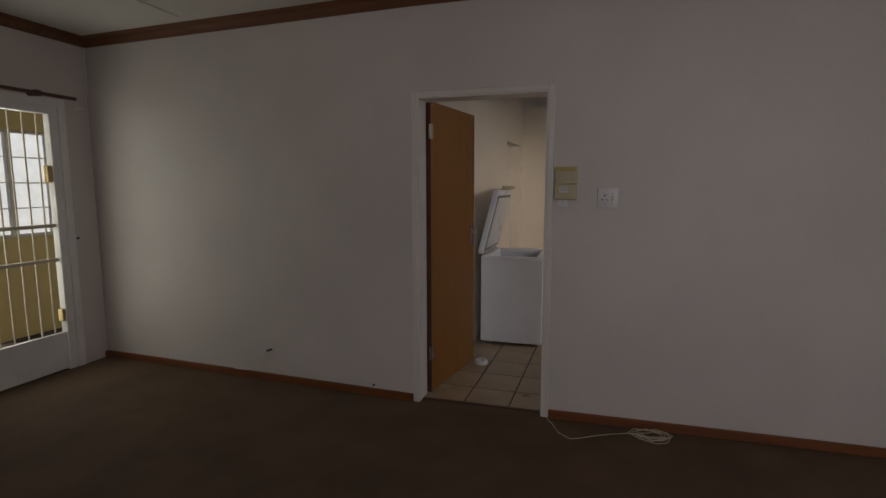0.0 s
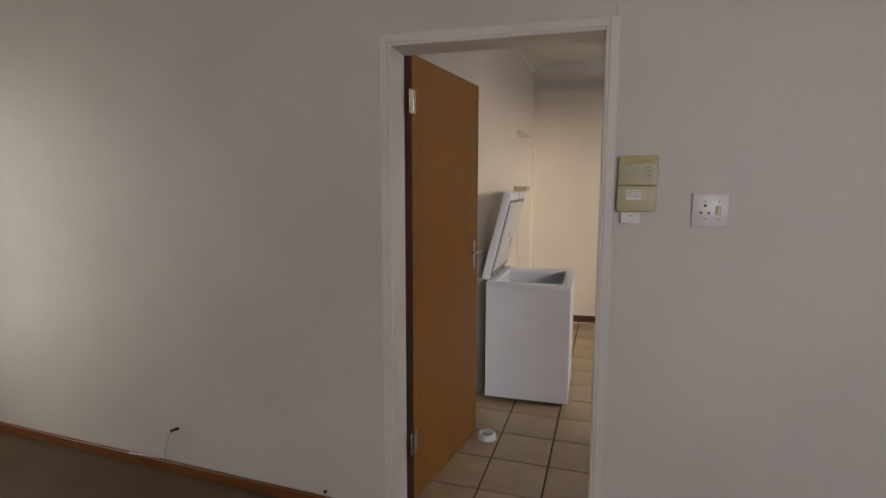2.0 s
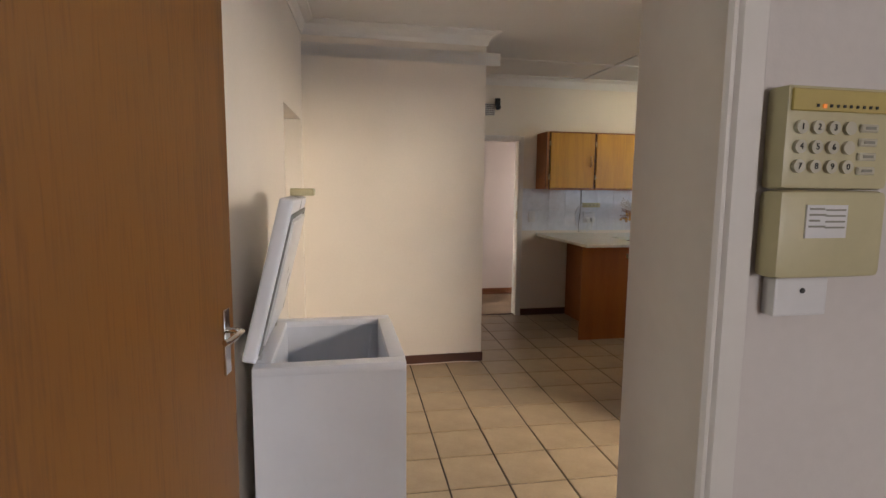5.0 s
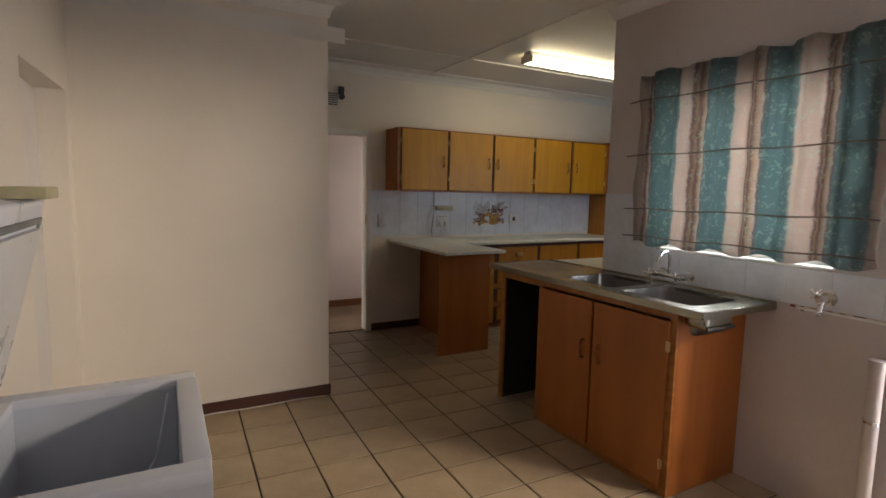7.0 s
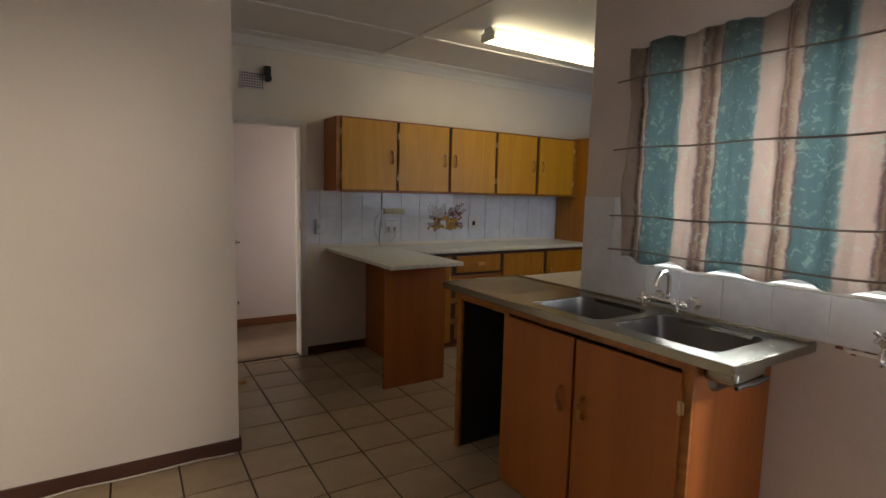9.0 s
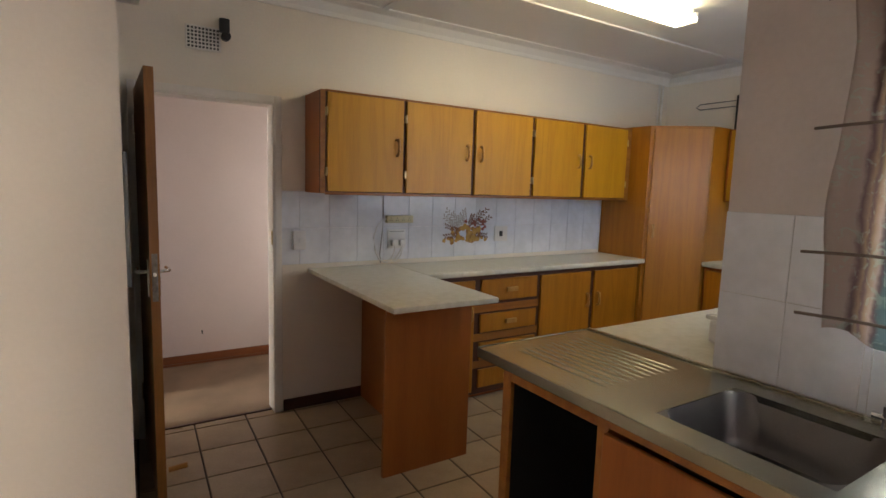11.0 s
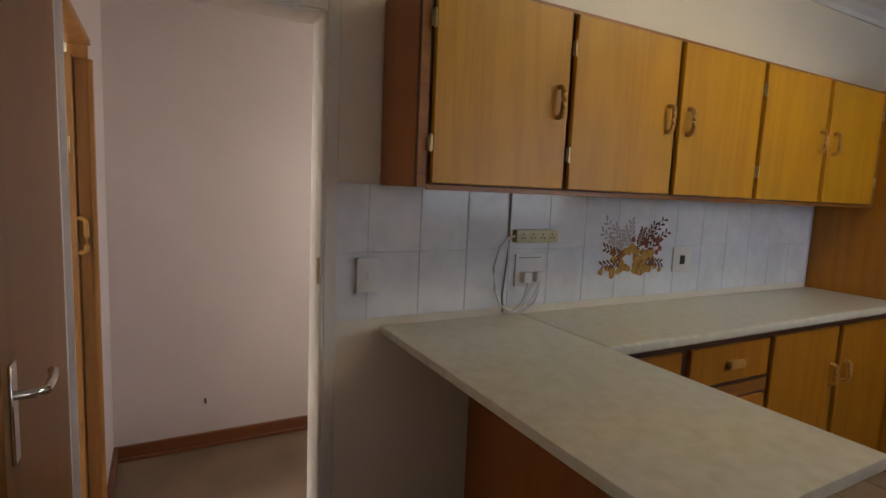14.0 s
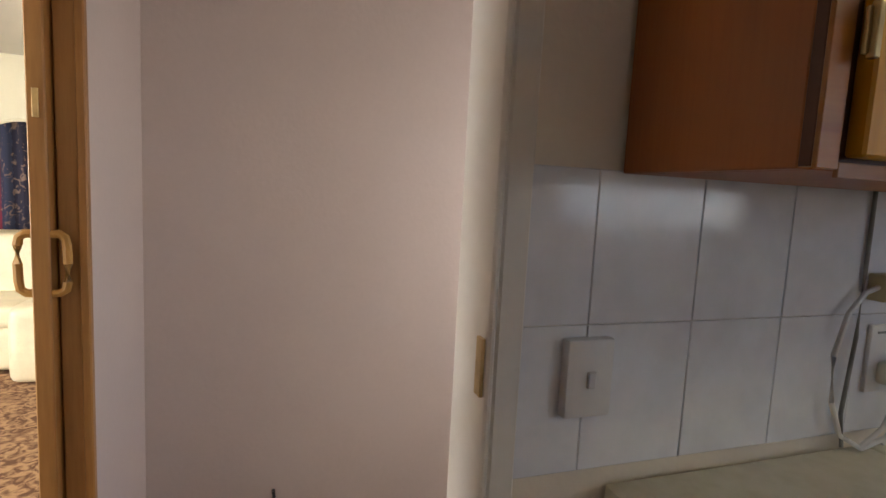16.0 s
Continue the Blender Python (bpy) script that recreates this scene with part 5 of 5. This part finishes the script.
# chipped plaster line beside the sink
t = Thing("chipped_edge", (XS, 4.2, 0.97), "brown chipped plaster under the lowest tiles", "damaged plaster")
rnd2 = random.Random(3)
t.part("chips", SKIRT, lambda bm: [bm_box(bm, XS - 0.003, XS, y, y + rnd2.uniform(0.015, 0.05), 0.968 - rnd2.uniform(0.004, 0.022), 0.972, 0.001) for y in (4.16, 4.21, 4.27, 4.33, 4.37, 4.08)])
t.part("ledge", WHITE, lambda bm: bm_box(bm, XS - 0.006, XS, 3.95, 4.36, 0.955, 0.968, 0.002), "rough plaster edge")

# ---------- folding door in the passage ----------
t = Thing("folding_door", (0.37, 8.74, 0), "light timber folding door pushed back, with two bow handles", "door")
t.part("panel", PINE, lambda bm: (bm_box(bm, 0.388, 0.448, 8.765, 8.785, 0.01, 1.90, 0.003), bm_box(bm, 0.430, 0.450, 8.755, 8.765, 0.01, 1.90, 0.003)))
t.part("panel", PINE, lambda bm: bm_box(bm, 0.350, 0.385, 8.728, 8.785, 0.01, 1.91, 0.003), "paler leading panel")
pull(t, (0.385, 8.740, 1.24), (1, 0, 0), True, size=0.13)
pull(t, (0.350, 8.742, 1.24), (-1, 0, 0), True, size=0.13)
for z in (0.45, 1.55):
    t.boxes("hinge", BRASS, [(0.362, 0.374, 8.724, 8.730, z, z + 0.06)], 0.001)
structure("trim_lounge_opening", PINE, [(0.30, 0.44, YB + 0.125, 8.80, 1.955, 1.98), (0.365, 0.432, 8.79, 8.80, 0, 1.955)], "light timber lining of the opening", 0.003)

# ---------- lounge ----------
t = Thing("sofa", (-1.0, 12.2, 0), "cream leather sofa with plump cushions", "sofa")
t.part("base", LEATHER, lambda bm: bm_box(bm, -2.6, -0.55, 11.75, 12.7, 0.02, 0.34, 0.06, 3), "", True)
t.part("seat", LEATHER, lambda bm: (bm_box(bm, -2.3, -1.55, 11.72, 12.4, 0.33, 0.50, 0.07, 4), bm_box(bm, -1.53, -0.80, 11.72, 12.4, 0.33, 0.50, 0.07, 4)), "", True)
t.part("backrest", LEATHER, lambda bm: (bm_box(bm, -2.3, -1.55, 12.3, 12.75, 0.35, 0.95, 0.12, 4), bm_box(bm, -1.53, -0.6, 12.3, 12.75, 0.35, 0.95, 0.12, 4)), "", True)
t.part("armrest", LEATHER, lambda bm: bm_box(bm, -0.80, -0.45, 11.45, 12.6, 0.02, 0.55, 0.08, 4), "", True)
t.part("armrest", LEATHER, lambda bm: bm_box(bm, -2.65, -2.3, 11.62, 12.6, 0.02, 0.62, 0.10, 4), "", True)


def drape(bm):
    n = 160
    g = []
    for i in range(n + 1):
        u = i / n
        x = -3.2 + u * 2.4
        y = 13.10 + 0.035 * math.sin(u * 2 * math.pi * 17) + 0.012 * math.sin(u * 71)
        top = 1.78 + 0.10 * abs(math.sin(u * math.pi * 4.2 + 0.3))
        g.append([bm.verts.new((x, y, z)) for z in (0.0, 0.6, 1.2, top)])
    for a, b in zip(g, g[1:]):
        for k in range(3):
            bm.faces.new((a[k], b[k], b[k + 1], a[k + 1]))


t = Thing("drapes", (-1.7, 13.1, 0), "dark navy and red floral drapes in deep folds", "curtain")
dr = t.part("cloth", DRAPE, drape, "", True)
so = dr.modifiers.new("thickness", "SOLIDIFY")
so.thickness = 0.003
t.part("edging", CREAM, lambda bm: bm_tube(bm, [(-3.2 + i / 80 * 2.4, 13.06, 1.785 + 0.10 * abs(math.sin(i / 80 * math.pi * 4.2 + 0.3))) for i in range(81)], 0.014, 8), "pale shaped top edging", True)
t = Thing("wall_picture", (-0.49, 13.2, 1.7), "pale framed picture on the lounge wall", "picture")
t.box("panel", CREAM, -0.62, -0.36, 13.17, 13.2, 1.35, 1.85, 0.004)

# ---------- tiles, last ----------


def clip_poly(poly, rect):
    x0, x1, y0, y1 = rect
    for ax, lim, sgn in ((0, x0, 1), (0, x1, -1), (1, y0, 1), (1, y1, -1)):
        out = []
        for i, q in enumerate(poly):
            r = poly[(i + 1) % len(poly)]
            a, b = sgn * (q[ax] - lim), sgn * (r[ax] - lim)
            if a >= 0:
                out.append(q)
            if (a > 0 > b) or (a < 0 < b):
                k = a / (a - b)
                out.append((q[0] + k * (r[0] - q[0]), q[1] + k * (r[1] - q[1])))
        poly = out
        if len(poly) < 3:
            return []
    return poly


def prism(poly, z0, z1, cham):
    """A flat piece with a softened upper edge."""
    bm = bmesh.new()
    c = Vector((sum(q[0] for q in poly) / len(poly), sum(q[1] for q in poly) / len(poly)))
    lo = [bm.verts.new((*q, z0)) for q in poly]
    mid = [bm.verts.new((*q, z1 - cham)) for q in poly]
    top = []
    for q in poly:
        d_ = c - Vector(q)
        top.append(bm.verts.new((*(Vector(q) + d_.normalized() * min(cham * 1.5, d_.length * 0.4)), z1)))
    n = len(poly)
    for a, b in ((lo, mid), (mid, top)):
        for i in range(n):
            bm.faces.new((a[i], a[(i + 1) % n], b[(i + 1) % n], b[i]))
    bm.faces.new(top)
    return bm


floor = structure("floor_kitchen", GROUT, [(XL - 0.1, XS, YA0 + 0.06, YE + 0.05, -0.1, -0.005), (XP - 0.05, XR, YE + 0.05, YB + 0.06, -0.1, -0.005), (XS, XR, YR, YE + 0.05, -0.1, -0.005)], "beige ceramic floor tiles with dark joints")
RECTS = [(XL, XS, YA0 + 0.075, YE), (XP, XR, YE, YB), (XS, XR, YR, YE), (0.41, 1.14, YB, YB + 0.05)]
P, th = 0.3065, radians(-1.6)
U, V, O = Vector((math.cos(th), math.sin(th))), Vector((-math.sin(th), math.cos(th))), Vector((-0.368, 4.435))
g = 0.0052
full = None


def in_union(q):
    return any(r[0] - 1e-6 <= q[0] <= r[1] + 1e-6 and r[2] - 1e-6 <= q[1] <= r[3] + 1e-6 for r in RECTS)


sq = [(g, g), (P - g, g), (P - g, P - g), (g, P - g)]
for i in range(-5, 20):
    for j in range(-7, 14):
        o = O + U * (i * P) + V * (j * P)
        poly = [tuple(o + U * a + V * b) for a, b in sq]
        inside = all(in_union(q) for q in poly) and not (poly[0][0] < XP < poly[1][0] and poly[0][1] < YE < poly[2][1])
        if inside:
            if full is None:
                bm = prism([(a, b) for a, b in sq], -0.006, 0.0, 0.0015)
                full = bpy.data.meshes.new("tile")
                bm.to_mesh(full)
                bm.free()
                full.materials.append(TILE)
            ob = new("tile", full)
            ob.parent = floor
            ob.matrix_local = pose(o.x, o.y, 0.0004 * math.sin(i * 12.9 + j * 7.3), 0, 0, math.degrees(th))
        else:
            for r in RECTS:
                cp = clip_poly(poly, r)
                if len(cp) >= 3:
                    area = abs(sum(cp[k][0] * cp[(k + 1) % len(cp)][1] - cp[(k + 1) % len(cp)][0] * cp[k][1] for k in range(len(cp)))) / 2
                    if area > 0.0006:
                        ob = mesh_ob("tile", prism(cp, -0.006, 0.0, 0.0012), TILE)
                        ob.parent = floor


def tile_field(name, axis, a, side, s0, s1, z1, w, h, rows, start, label):
    """Glazed wall tiles on a bed of grout; a is the wall face, side the way they stand out."""
    z0 = z1 - rows * h
    bed = (s0, s1, min(a, a + side * 0.006), max(a, a + side * 0.006), z0, z1) if axis == "x" else (min(a, a + side * 0.006), max(a, a + side * 0.006), s0, s1, z0, z1)
    field = structure(name, WGROUT, [bed], label)
    cuts = [s0] + [start + k * w for k in range(-40, 60) if s0 + 0.01 < start + k * w < s1 - 0.01] + [s1]
    for p0, p1 in zip(cuts, cuts[1:]):
        for k in range(rows):
            bm = bmesh.new()
            u0, u1, q0, q1 = p0 + 0.0009, p1 - 0.0009, z0 + k * h + 0.0009, z0 + (k + 1) * h - 0.0009
            lo_, hi_ = sorted((a + side * 0.002, a + side * 0.010))
            bm_box(bm, *((u0, u1, lo_, hi_) if axis == "x" else (lo_, hi_, u0, u1)), q0, q1, 0.0012)
            ob = mesh_ob("wall_tile", bm, WTILE)
            ob.parent = field


tile_field("wall_tiles_back", "x", YB, -1, 1.178, 4.193, 1.485, 0.2045, 0.2425, 2, 1.307, "glossy white wall tiles above the worktop")
tile_field("wall_tiles_east", "y", XR, -1, 6.16, 7.26, 1.485, 0.2, 0.245, 2, 0.06, "glossy white wall tiles on the side wall")
tile_field("wall_tiles_sink", "y", XS, -1, 5.20, YR, 1.49, 0.2, 0.2575, 2, 0.02, "glossy white tiles behind the sink")
tile_field("wall_tiles_sill", "y", XS, -1, 3.95, 5.20, 1.153, 0.2, 0.178, 1, 0.02, "glossy white tiles under the window")
